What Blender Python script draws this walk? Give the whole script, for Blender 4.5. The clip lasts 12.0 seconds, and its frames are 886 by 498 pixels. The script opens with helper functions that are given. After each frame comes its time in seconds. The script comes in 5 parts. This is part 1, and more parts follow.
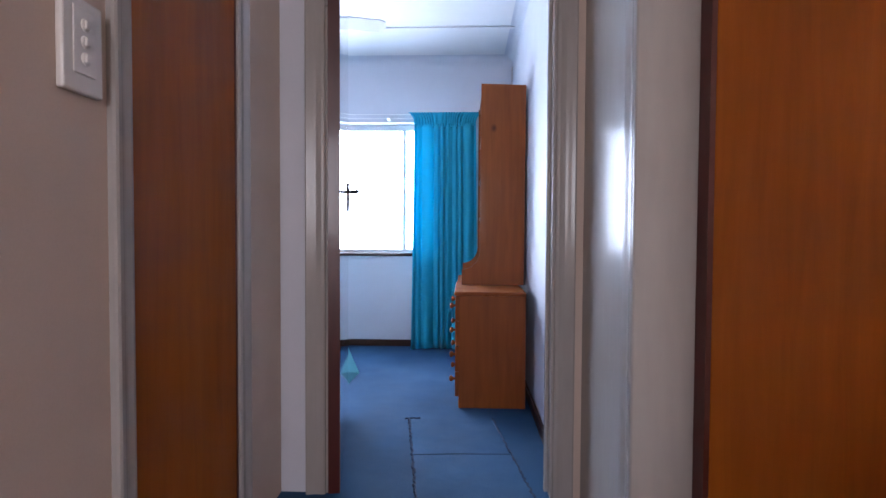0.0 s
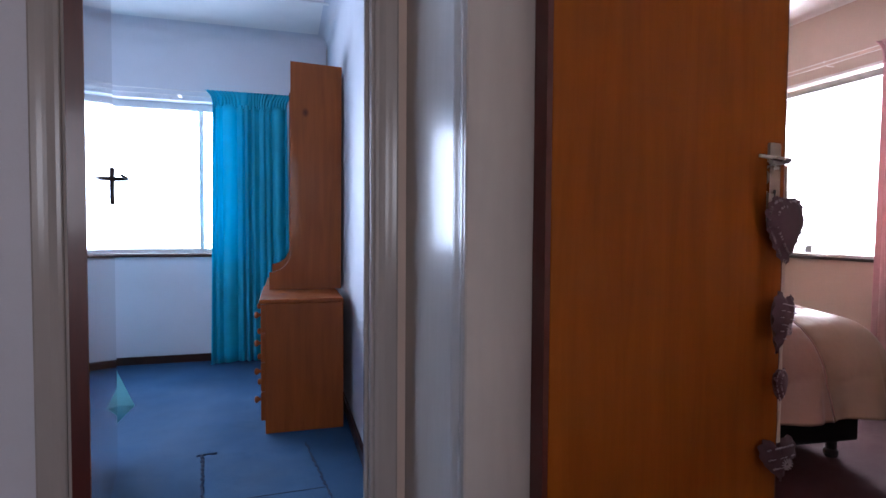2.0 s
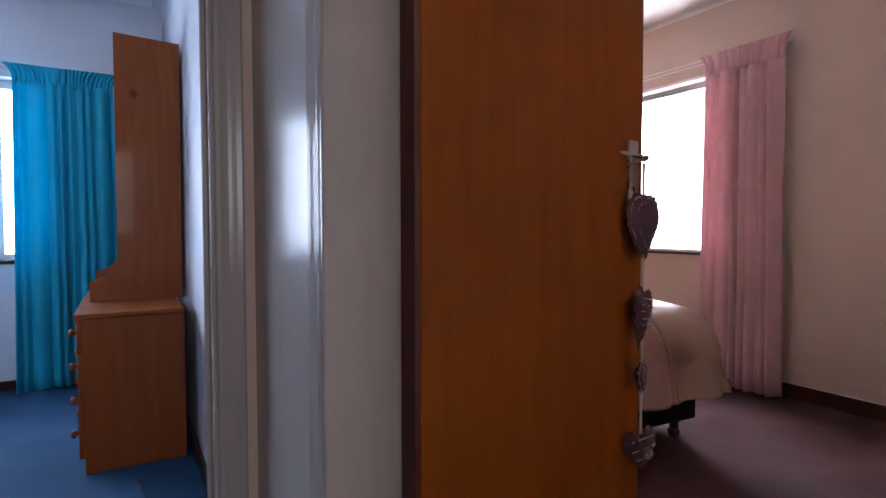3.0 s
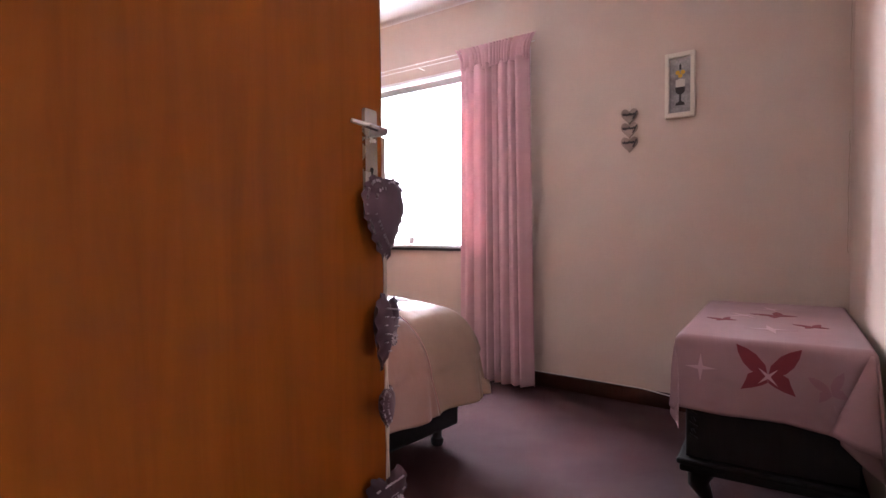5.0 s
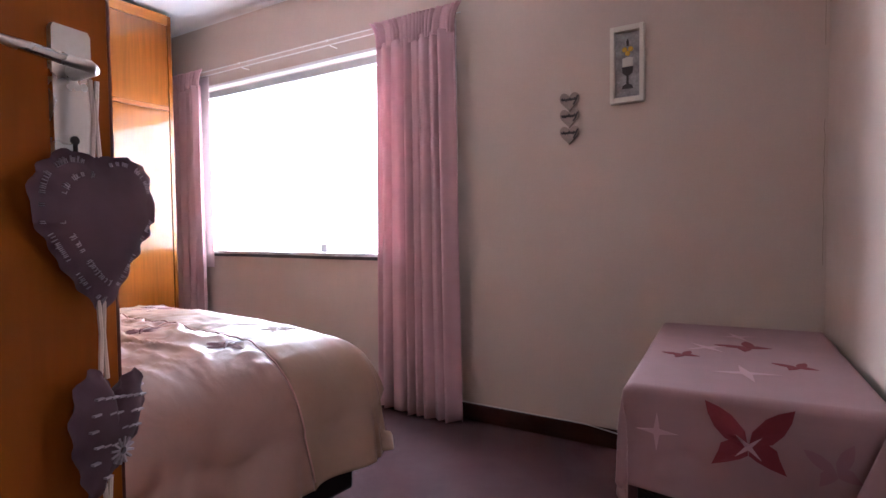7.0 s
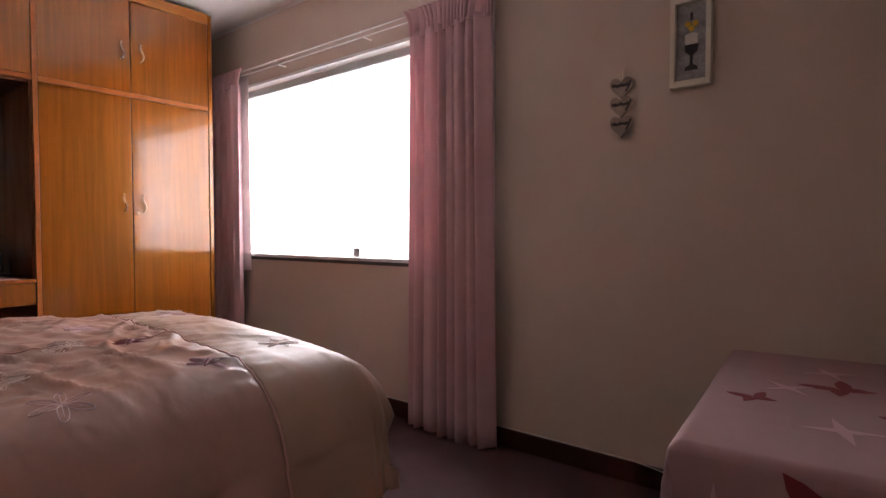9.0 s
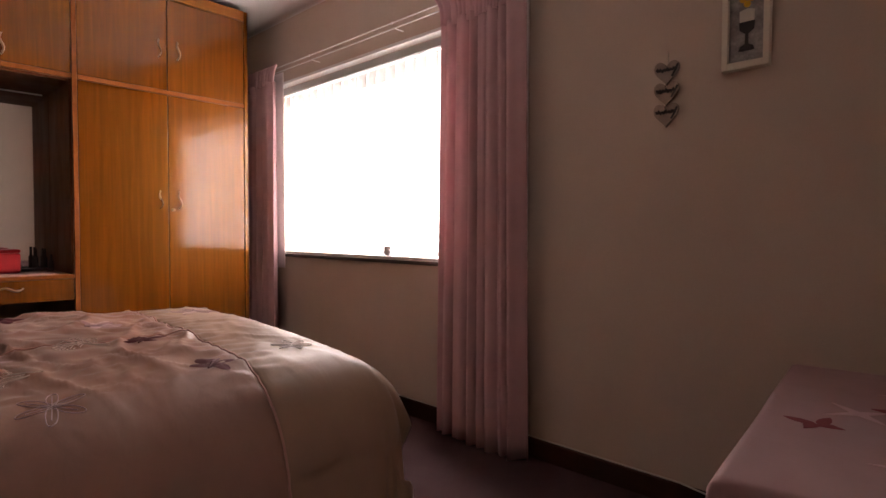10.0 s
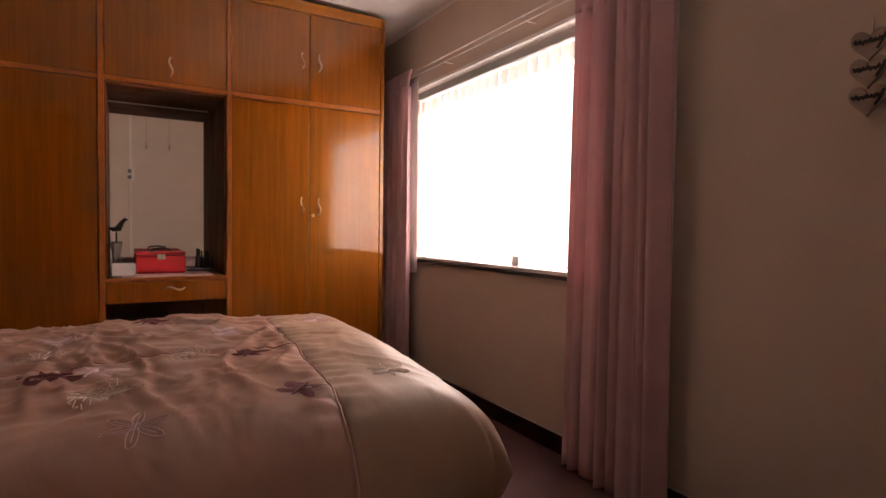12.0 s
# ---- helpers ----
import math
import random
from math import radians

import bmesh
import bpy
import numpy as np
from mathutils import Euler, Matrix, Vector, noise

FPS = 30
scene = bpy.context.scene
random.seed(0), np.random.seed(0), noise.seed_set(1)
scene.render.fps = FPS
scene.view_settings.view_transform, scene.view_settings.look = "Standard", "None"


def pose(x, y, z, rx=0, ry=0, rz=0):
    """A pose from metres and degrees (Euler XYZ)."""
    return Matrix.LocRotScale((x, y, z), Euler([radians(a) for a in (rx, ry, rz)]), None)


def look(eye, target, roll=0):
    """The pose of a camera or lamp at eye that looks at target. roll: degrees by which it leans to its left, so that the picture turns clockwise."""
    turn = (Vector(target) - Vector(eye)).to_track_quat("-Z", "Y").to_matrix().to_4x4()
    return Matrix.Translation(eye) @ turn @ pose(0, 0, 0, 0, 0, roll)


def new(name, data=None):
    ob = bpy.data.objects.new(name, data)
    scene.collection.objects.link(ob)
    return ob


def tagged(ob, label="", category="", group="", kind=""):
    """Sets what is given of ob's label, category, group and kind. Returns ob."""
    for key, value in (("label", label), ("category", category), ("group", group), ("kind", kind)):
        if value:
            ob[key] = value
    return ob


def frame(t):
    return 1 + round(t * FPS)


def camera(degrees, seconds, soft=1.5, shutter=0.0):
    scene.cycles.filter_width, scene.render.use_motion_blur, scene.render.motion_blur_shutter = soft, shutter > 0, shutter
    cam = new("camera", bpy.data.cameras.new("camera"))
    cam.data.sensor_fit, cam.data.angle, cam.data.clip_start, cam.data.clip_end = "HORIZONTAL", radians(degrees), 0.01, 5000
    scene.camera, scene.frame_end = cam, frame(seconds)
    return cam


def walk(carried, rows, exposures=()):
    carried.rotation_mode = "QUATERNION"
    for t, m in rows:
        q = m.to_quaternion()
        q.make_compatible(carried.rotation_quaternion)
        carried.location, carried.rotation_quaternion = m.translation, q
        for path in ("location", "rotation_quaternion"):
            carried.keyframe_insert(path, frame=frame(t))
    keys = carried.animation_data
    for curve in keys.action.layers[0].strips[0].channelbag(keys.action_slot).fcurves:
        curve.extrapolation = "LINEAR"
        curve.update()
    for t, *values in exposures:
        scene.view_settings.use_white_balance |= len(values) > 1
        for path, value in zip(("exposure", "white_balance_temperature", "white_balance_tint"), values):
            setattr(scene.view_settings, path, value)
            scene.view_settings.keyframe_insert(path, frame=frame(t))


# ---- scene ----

# ------------------------------------------------------------------ camera
cam = camera(78.2, 12.0)
# t, x, y, z, yaw, pitch, roll
ROWS = [
    (0, 0.756, 0.542, 0.996, 2.45, -1.76, -0.30),
    (0.5, 0.755, 0.610, 1.022, 0.20, -2.15, -0.34),
    (1, 0.757, 0.671, 1.025, -4.15, -2.24, -0.31),
    (1.5, 0.773, 0.735, 1.005, -9.49, -2.12, -0.29),
    (2, 0.803, 0.820, 1.008, -16.28, -2.12, -0.39),
    (2.5, 0.824, 0.878, 1.009, -22.61, -2.27, -0.23),
    (3, 0.857, 0.950, 1.005, -30.50, -2.16, 0.06),
    (3.5, 0.893, 0.999, 1.007, -38.42, -2.24, 0.41),
    (5.3, 1.273, 1.168, 0.990, -55.08, -2.48, 0.57),
    (5.5, 1.328, 1.188, 0.993, -56.04, -2.55, 0.54),
    (6, 1.478, 1.233, 1.006, -57.70, -2.36, 0.66),
    (6.5, 1.598, 1.253, 1.009, -58.62, -2.27, 0.76),
    (6.6, 1.639, 1.268, 1.013, -58.89, -2.27, 0.90),
    (6.7, 1.662, 1.259, 1.007, -58.78, -2.28, 0.84),
    (8.3, 1.910, 1.294, 1.020, -54.17, -1.76, 0.24),
    (8.5, 1.929, 1.285, 1.017, -53.52, -1.67, 0.14),
    (9, 2.002, 1.288, 1.006, -51.42, -1.77, 0.10),
    (9.5, 2.076, 1.288, 0.999, -49.27, -1.79, -0.01),
    (10, 2.138, 1.309, 1.000, -46.55, -1.85, -0.22),
    (10.5, 2.195, 1.333, 1.028, -43.89, -1.77, -0.36),
    (11, 2.243, 1.345, 1.036, -40.82, -1.89, -0.48),
    (11.5, 2.298, 1.366, 1.046, -35.66, -2.07, -0.63),
    (12, 2.357, 1.376, 1.053, -30.56, -2.17, -0.85),
]
EXPOSURES = [
    (0.0, 0.9, 5750, 19), (1.5, 0.7, 5650, 19), (2.5, 0.3, 5500, 19), (3.5, 0.25, 5850, 18), (5.5, 1.2, 5300, 15),
    (6.5, 0.86, 5150, 14), (8.5, -0.14, 5650, 15), (9.5, -0.60, 6450, 18), (12.0, -0.82, 7700, 26)]
walk(cam, [(t, pose(x, y, z, 90 + pitch, roll, yaw)) for t, x, y, z, yaw, pitch, roll in ROWS], EXPOSURES)

# ------------------------------------------------------------------ light
world = bpy.data.worlds.new("sky")
scene.world = world
world.use_nodes = True
wn = world.node_tree
sky = wn.nodes.new("ShaderNodeTexSky")
sky.sky_type = "NISHITA"
sky.sun_disc = False
sky.sun_elevation = radians(48)
sky.sun_rotation = radians(200)
wn.links.new(sky.outputs[0], wn.nodes["Background"].inputs[0])
wn.nodes["Background"].inputs[1].default_value = 0.12

sun = new("sun", bpy.data.lights.new("sun", "SUN"))
sun.data.energy, sun.data.angle, sun.data.color = 1.2, radians(10), (1.0, 0.95, 0.88)
sun.matrix_world = look((2, -8, 10), (2, 0, 0))


def window_lamp(name, eye, target, width, height, watts, colour):
    lamp = new(name, bpy.data.lights.new(name, "AREA"))
    lamp.data.shape, lamp.data.size, lamp.data.size_y = "RECTANGLE", width, height
    lamp.data.energy, lamp.data.color = watts, colour
    lamp.matrix_world = look(eye, target)
    return lamp


window_lamp("daylight_pink_window", (4.27, 3.75, 1.37), (3.0, 3.75, 1.37), 1.66, 0.92, 700, (1.0, 0.955, 0.92))
window_lamp("daylight_blue_window", (-0.55, 5.17, 1.36), (-0.55, 4.0, 1.36), 1.95, 1.04, 29, (0.66, 0.82, 1.0))
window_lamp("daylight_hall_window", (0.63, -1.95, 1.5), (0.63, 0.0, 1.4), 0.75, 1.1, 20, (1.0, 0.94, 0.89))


# ------------------------------------------------------------------ materials
def nodes_of(name):
    m = bpy.data.materials.new(name)
    m.use_nodes = True
    nt = m.node_tree
    return m, nt, nt.nodes["Principled BSDF"]


def mapped(nt, scale):
    tc = nt.nodes.new("ShaderNodeTexCoord")
    mp = nt.nodes.new("ShaderNodeMapping")
    mp.inputs["Scale"].default_value = scale
    nt.links.new(tc.outputs["Object"], mp.inputs[0])
    return mp.outputs[0]


def noise_tex(nt, vec, scale, detail=5.0, rough=0.6, distort=0.0):
    n = nt.nodes.new("ShaderNodeTexNoise")
    n.inputs["Scale"].default_value = scale
    n.inputs["Detail"].default_value = detail
    n.inputs["Roughness"].default_value = rough
    n.inputs["Distortion"].default_value = distort
    nt.links.new(vec, n.inputs["Vector"])
    return n.outputs["Fac"]


def ramp(nt, fac, stops):
    r = nt.nodes.new("ShaderNodeValToRGB")
    els = r.color_ramp.elements
    while len(els) < len(stops):
        els.new(0.5)
    for el, (at, col) in zip(els, stops):
        el.position, el.color = at, (*col, 1)
    nt.links.new(fac, r.inputs[0])
    return r.outputs[0]


def mix(nt, fac, a, b, how="MIX"):
    m = nt.nodes.new("ShaderNodeMix")
    m.data_type, m.blend_type = "RGBA", how
    if isinstance(fac, float):
        m.inputs[0].default_value = fac
    else:
        nt.links.new(fac, m.inputs[0])
    nt.links.new(a, m.inputs[6])
    nt.links.new(b, m.inputs[7])
    return m.outputs[2]


def bump(nt, bsdf, height, strength, distance):
    b = nt.nodes.new("ShaderNodeBump")
    b.inputs["Strength"].default_value = strength
    b.inputs["Distance"].default_value = distance
    nt.links.new(height, b.inputs["Height"])
    nt.links.new(b.outputs[0], bsdf.inputs["Normal"])


def tint(c, k):
    return tuple(min(1.0, v * k) for v in c)


def surface(name, colour, rough=0.5, metal=0.0, fine=60.0, vary=0.08, relief=0.1, depth=0.001, coarse=2.5, coat=0.0, sheen=0.0, stretch=(1, 1, 1)):
    """A painted, woven or cast surface: colour that drifts at two scales, with a fine relief."""
    m, nt, b = nodes_of(name)
    vec = mapped(nt, stretch)
    big = ramp(nt, noise_tex(nt, vec, coarse), [(0.3, tint(colour, 1 - vary)), (0.7, tint(colour, 1 + vary))])
    small_fac = noise_tex(nt, vec, fine, 4.0)
    small = ramp(nt, small_fac, [(0.3, (1 - vary,) * 3), (0.7, (1.0, 1.0, 1.0))])
    nt.links.new(mix(nt, 1.0, big, small, "MULTIPLY"), b.inputs["Base Color"])
    rr = ramp(nt, noise_tex(nt, vec, coarse * 3), [(0.3, (rough * 0.85,) * 3), (0.7, (min(1, rough * 1.15),) * 3)])
    nt.links.new(rr, b.inputs["Roughness"])
    b.inputs["Metallic"].default_value = metal
    b.inputs["Coat Weight"].default_value = coat
    b.inputs["Coat Roughness"].default_value = 0.12
    b.inputs["Sheen Weight"].default_value = sheen
    if relief:
        bump(nt, b, small_fac, relief, depth)
    return m


def wood(name, light, dark, grain=(30, 30, 1.2), rough=0.35, coat=0.3, ribbon=0.0, knots=False, gloss=0.2, lacquer=1.5):
    """Varnished wood with its grain along z (or as the stretch says)."""
    m, nt, b = nodes_of(name)
    vec = mapped(nt, grain)
    lines = noise_tex(nt, vec, 2.2, 6.0, 0.65, 0.6)
    col = ramp(nt, lines, [(0.25, dark), (0.5, tuple((l + d) / 2 for l, d in zip(light, dark))), (0.78, light)])
    vec2 = mapped(nt, (1.3, 1.3, 0.5))
    clouds = ramp(nt, noise_tex(nt, vec2, 2.0, 3.0), [(0.3, (0.78, 0.74, 0.7)), (0.7, (1.0, 1.0, 1.0))])
    col = mix(nt, 1.0, col, clouds, "MULTIPLY")
    if ribbon:
        vec3 = mapped(nt, (26, 26, 1.3))
        flecks = ramp(nt, noise_tex(nt, vec3, 1.6, 2.0, 0.5, 0.6), [(0.38, (1 - ribbon,) * 3), (0.62, (1.0, 1.0, 1.0))])
        col = mix(nt, 1.0, col, flecks, "MULTIPLY")
    if knots:
        v = nt.nodes.new("ShaderNodeTexVoronoi")
        v.inputs["Scale"].default_value = 1.0
        nt.links.new(mapped(nt, (5.0, 5.0, 3.6)), v.inputs["Vector"])
        spots = ramp(nt, v.outputs["Distance"], [(0.04, (0.22, 0.12, 0.07)), (0.11, (1.0, 1.0, 1.0))])
        col = mix(nt, 1.0, col, spots, "MULTIPLY")
    nt.links.new(col, b.inputs["Base Color"])
    rr = ramp(nt, noise_tex(nt, vec2, 5.0), [(0.3, (rough * 0.8,) * 3), (0.7, (rough * 1.2,) * 3)])
    nt.links.new(rr, b.inputs["Roughness"])
    b.inputs["Coat Weight"].default_value = coat
    b.inputs["Coat Roughness"].default_value = 0.07
    b.inputs["Coat IOR"].default_value = lacquer
    b.inputs["Specular IOR Level"].default_value = gloss
    bump(nt, b, lines, 0.06, 0.001)
    return m


def cloth(name, colour, rough=0.8, sheen=0.3, through_light=0.0, weave=500.0, vary=0.06, sheer=0.0, crease=0.0):
    """Woven cloth; through_light lets daylight glow through it."""
    m, nt, b = nodes_of(name)
    vec = mapped(nt, (1, 1, 1))
    fac = noise_tex(nt, vec, weave, 2.0)
    col = ramp(nt, noise_tex(nt, vec, 7.0), [(0.3, tint(colour, 1 - vary)), (0.7, tint(colour, 1 + vary))])
    nt.links.new(col, b.inputs["Base Color"])
    b.inputs["Roughness"].default_value = rough
    b.inputs["Sheen Weight"].default_value = sheen
    if crease:
        folds = noise_tex(nt, mapped(nt, (2.6, 1.0, 1.6)), 7.0, 5.0, 0.45, 0.9)
        bump(nt, b, folds, crease, 0.02)
    else:
        bump(nt, b, fac, 0.15, 0.0006)
    shader = b.outputs[0]
    out = nt.nodes["Material Output"]
    if through_light:
        t = nt.nodes.new("ShaderNodeBsdfTranslucent")
        nt.links.new(col, t.inputs["Color"])
        ms = nt.nodes.new("ShaderNodeMixShader")
        ms.inputs[0].default_value = through_light
        nt.links.new(shader, ms.inputs[1])
        nt.links.new(t.outputs[0], ms.inputs[2])
        shader = ms.outputs[0]
    if sheer:
        t = nt.nodes.new("ShaderNodeBsdfTransparent")
        ms = nt.nodes.new("ShaderNodeMixShader")
        ms.inputs[0].default_value = sheer
        nt.links.new(shader, ms.inputs[1])
        nt.links.new(t.outputs[0], ms.inputs[2])
        shader = ms.outputs[0]
    nt.links.new(shader, out.inputs["Surface"])
    return m


def glow(name, colour, strength):
    m, nt, b = nodes_of(name)
    b.inputs["Base Color"].default_value = (*colour, 1)
    b.inputs["Emission Color"].default_value = (*colour, 1)
    b.inputs["Emission Strength"].default_value = strength
    return m


def glass(name):
    m, nt, b = nodes_of(name)
    b.inputs["Base Color"].default_value = (1, 1, 1, 1)
    b.inputs["Roughness"].default_value = 0.02
    b.inputs["Transmission Weight"].default_value = 1.0
    b.inputs["IOR"].default_value = 1.05
    return m


CREAM = surface("cream_wall_paint", (0.568, 0.452, 0.372), 0.75, fine=180, vary=0.04, relief=0.25, depth=0.0008)
WHITE_WALL = surface("white_wall_paint", (0.60, 0.61, 0.66), 0.6, fine=180, vary=0.03, relief=0.25, depth=0.0008)
CEIL = surface("ceiling_paint", (0.82, 0.80, 0.785), 0.8, fine=220, vary=0.03, relief=0.15)
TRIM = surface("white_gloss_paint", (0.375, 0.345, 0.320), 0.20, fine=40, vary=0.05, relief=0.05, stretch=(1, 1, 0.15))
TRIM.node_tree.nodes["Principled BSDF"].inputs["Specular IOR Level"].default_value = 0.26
DOORWOOD = wood("varnished_door_veneer", (0.325, 0.092, 0.006), (0.235, 0.059, 0.003), (10, 10, 0.7), 0.5, 0.05, gloss=0.12)
DOOREDGE = surface("stained_door_edge", (0.075, 0.010, 0.006), 0.4, fine=60, vary=0.2, coat=0.2, stretch=(1, 1, 0.1))
BLUEDOOR = wood("glossy_door_veneer", (0.42, 0.16, 0.04), (0.30, 0.10, 0.02), (10, 10, 0.7), 0.10, 1.0)
WARDROBE = wood("ribbon_grain_veneer", (0.166, 0.040, 0.003), (0.114, 0.026, 0.0015), (26, 26, 0.4), 0.40, 1.0, ribbon=0.28, gloss=0.5, lacquer=1.52)
WARDROBE.node_tree.nodes["Principled BSDF"].inputs["Specular Tint"].default_value = (1.0, 0.48, 0.06, 1)
WARDTRIM = wood("wardrobe_edge_strip", (0.25, 0.072, 0.012), (0.18, 0.046, 0.007), (8, 8, 8), 0.4, 0.3)
TOPRAIL = wood("wardrobe_top_rail", (0.32, 0.115, 0.015), (0.24, 0.080, 0.009), (1.2, 8, 30), 0.4, 0.3)
# inside wood, set darker and duller than the door veneer
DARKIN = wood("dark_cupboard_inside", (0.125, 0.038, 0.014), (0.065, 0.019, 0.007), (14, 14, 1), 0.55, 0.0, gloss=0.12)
PINE = wood("varnished_pine", (0.30, 0.083, 0.012), (0.21, 0.050, 0.007), (16, 16, 1.0), 0.45, 0.08, knots=True)
SKIRT = wood("skirting_wood", (0.055, 0.017, 0.009), (0.032, 0.010, 0.006), (3, 3, 30), 0.45, 0.2)
BLACKWOOD = wood("black_stained_wood", (0.016, 0.012, 0.011), (0.008, 0.006, 0.006), (14, 14, 2), 0.6, 0.05)
BLACKWOOD.node_tree.nodes["Principled BSDF"].inputs["Specular IOR Level"].default_value = 0.2
PINKCARPET = surface("plum_carpet", (0.060, 0.0150, 0.0172), 0.95, fine=420, vary=0.25, relief=0.9, depth=0.004, coarse=1.4)
BLUECARPET = surface("blue_carpet", (0.011, 0.072, 0.170), 0.95, fine=420, vary=0.28, relief=0.9, depth=0.004, coarse=1.4)
BLUEMAT = surface("blue_carpet_offcut", (0.014, 0.080, 0.185), 0.95, fine=300, vary=0.2, relief=0.9, depth=0.004)
FRAY = surface("frayed_edge", (0.010, 0.035, 0.09), 0.95, fine=200, vary=0.3)
PINKCURTAIN = cloth("pink_curtain_cloth", (0.62, 0.385, 0.405), 0.75, 0.12, 0.17)
LINING = cloth("white_curtain_lining", (0.72, 0.64, 0.64), 0.8, 0.1, 0.3)
BLUECURTAIN = cloth("turquoise_curtain_cloth", (0.025, 0.45, 0.62), 0.6, 0.1, 0.38)
BLINDCLOTH = cloth("white_blind_cloth", (0.88, 0.87, 0.86), 0.85, 0.0, 0.78, sheer=0.10)
# passes less daylight than the slats, to imitate shade on their tops
SHADEBANDCLOTH = cloth("slat_top_shade_cloth", (0.86, 0.85, 0.84), 0.85, 0.0, 0.50)
SATIN = cloth("peach_satin", (0.322, 0.187, 0.149), 0.31, 0.04, weave=900, vary=0.07, crease=0.09)
BEIGESATIN = cloth("beige_satin_border", (0.315, 0.207, 0.148), 0.43, 0.03, weave=900, vary=0.07, crease=0.06)
PIPING = cloth("rose_thread", (0.50, 0.28, 0.25), 0.5, 0.1)
LILACTHREAD = cloth("lilac_thread", (0.56, 0.42, 0.47), 0.4, 0.2)
PLUMTHREAD = cloth("plum_thread", (0.105, 0.018, 0.028), 0.7, 0.0)
PALETHREAD = cloth("pale_thread", (0.70, 0.60, 0.56), 0.4, 0.2)
BLACKCLOTH = cloth("black_bed_base_cloth", (0.012, 0.012, 0.014), 0.9, 0.1)
BLACKCLOTH.node_tree.nodes["Principled BSDF"].inputs["Specular IOR Level"].default_value = 0.15
TABLECLOTH = cloth("pink_tablecloth", (0.305, 0.180, 0.185), 0.85, 0.05)
REDAPPLIQUE = cloth("dark_red_applique", (0.17, 0.018, 0.028), 0.85, 0.0)
PALEAPPLIQUE = cloth("pale_pink_applique", (0.44, 0.27, 0.285), 0.8, 0.05)
TEALCLOTH = cloth("turquoise_bedspread", (0.14, 0.46, 0.52), 0.7, 0.3)
DENIM = cloth("purple_denim_print", (0.105, 0.058, 0.076), 0.85, 0.1, vary=0.3)
PRINT = cloth("white_print", (0.38, 0.32, 0.36), 0.7, 0.0)
RIBBON = cloth("cream_ribbon", (0.62, 0.52, 0.46), 0.6, 0.1)
CHROME = surface("brushed_chrome", (0.62, 0.61, 0.60), 0.28, 1.0, fine=120, vary=0.06, relief=0.03)
BRONZE = surface("worn_brass", (0.45, 0.29, 0.19), 0.3, 1.0, fine=120, vary=0.1)
DARKMETAL = surface("dark_iron", (0.06, 0.05, 0.05), 0.45, 1.0, fine=120, vary=0.1)
PLASTIC = surface("cream_plastic", (0.66, 0.62, 0.57), 0.35, fine=80, vary=0.03, relief=0.02)
CRACK = surface("plaster_crack", (0.24, 0.19, 0.15), 0.9)
WHITEMETAL = surface("white_enamelled_steel", (0.74, 0.73, 0.72), 0.4, fine=60, vary=0.05)
GREYMETAL = surface("grey_window_steel", (0.42, 0.41, 0.41), 0.45, fine=60, vary=0.06)
FRAMEPAINT = surface("cream_picture_frame", (0.72, 0.66, 0.55), 0.5, fine=60, vary=0.05)
MATBOARD = surface("speckled_mat_board", (0.36, 0.34, 0.33), 0.8, fine=120, vary=0.3, coarse=25)
YELLOW = surface("yellow_enamel", (0.72, 0.42, 0.03), 0.5)
OFFWHITE = surface("off_white_card", (0.66, 0.62, 0.56), 0.7)
INK = surface("dark_ink", (0.045, 0.035, 0.035), 0.6)
HEARTWOOD = surface("limewashed_heart", (0.33, 0.25, 0.21), 0.8, fine=70, vary=0.2)
REDBOX = surface("red_leatherette", (0.46, 0.016, 0.022), 0.45, fine=300, vary=0.1, relief=0.4)
WHITEBOX = surface("white_card_box", (0.72, 0.71, 0.72), 0.6)
MAUVE = cloth("mauve_applique", (0.275, 0.135, 0.155), 0.85, 0.0)
LACE = cloth("pink_lace_runner", (0.62, 0.36, 0.36), 0.8, 0.1)
DAYGLOW = glow("bright_overcast_day", (1.0, 0.99, 0.98), 2.5)
DAYGLOWBLUE = glow("bright_hazy_day", (0.93, 0.97, 1.0), 5.0)
GLASS = glass("window_glass")
MIRROR, _nt, _b = nodes_of("silvered_mirror")
_b.inputs["Base Color"].default_value = (0.86, 0.87, 0.85, 1)
_b.inputs["Metallic"].default_value, _b.inputs["Roughness"].default_value = 1.0, 0.03
SHOE = surface("worn_shoe_leather", (0.08, 0.06, 0.055), 0.5, vary=0.2)


# ------------------------------------------------------------------ mesh helpers
def thing(name, at, label, category, group="", kind=""):
    e = new(name)
    e.location = at
    e.empty_display_size = 0.05
    return tagged(e, label, category, group, kind)


def part(name, bm, material, parent=None, label="", smooth=False):
    me = bpy.data.meshes.new(name)
    bm.normal_update()
    if smooth:
        for f in bm.faces:
            f.smooth = True
    bm.to_mesh(me)
    bm.free()
    me.materials.append(material)
    ob = new(name, me)
    if parent is not None:
        ob.parent = parent
        ob.matrix_parent_inverse = Matrix.Translation(-parent.location)
    if label:
        ob["label"] = label
    return ob


def setting(name, bm, material, label, category, smooth=False):
    return tagged(part(name, bm, material, None, "", smooth), label, category, "", "structure")


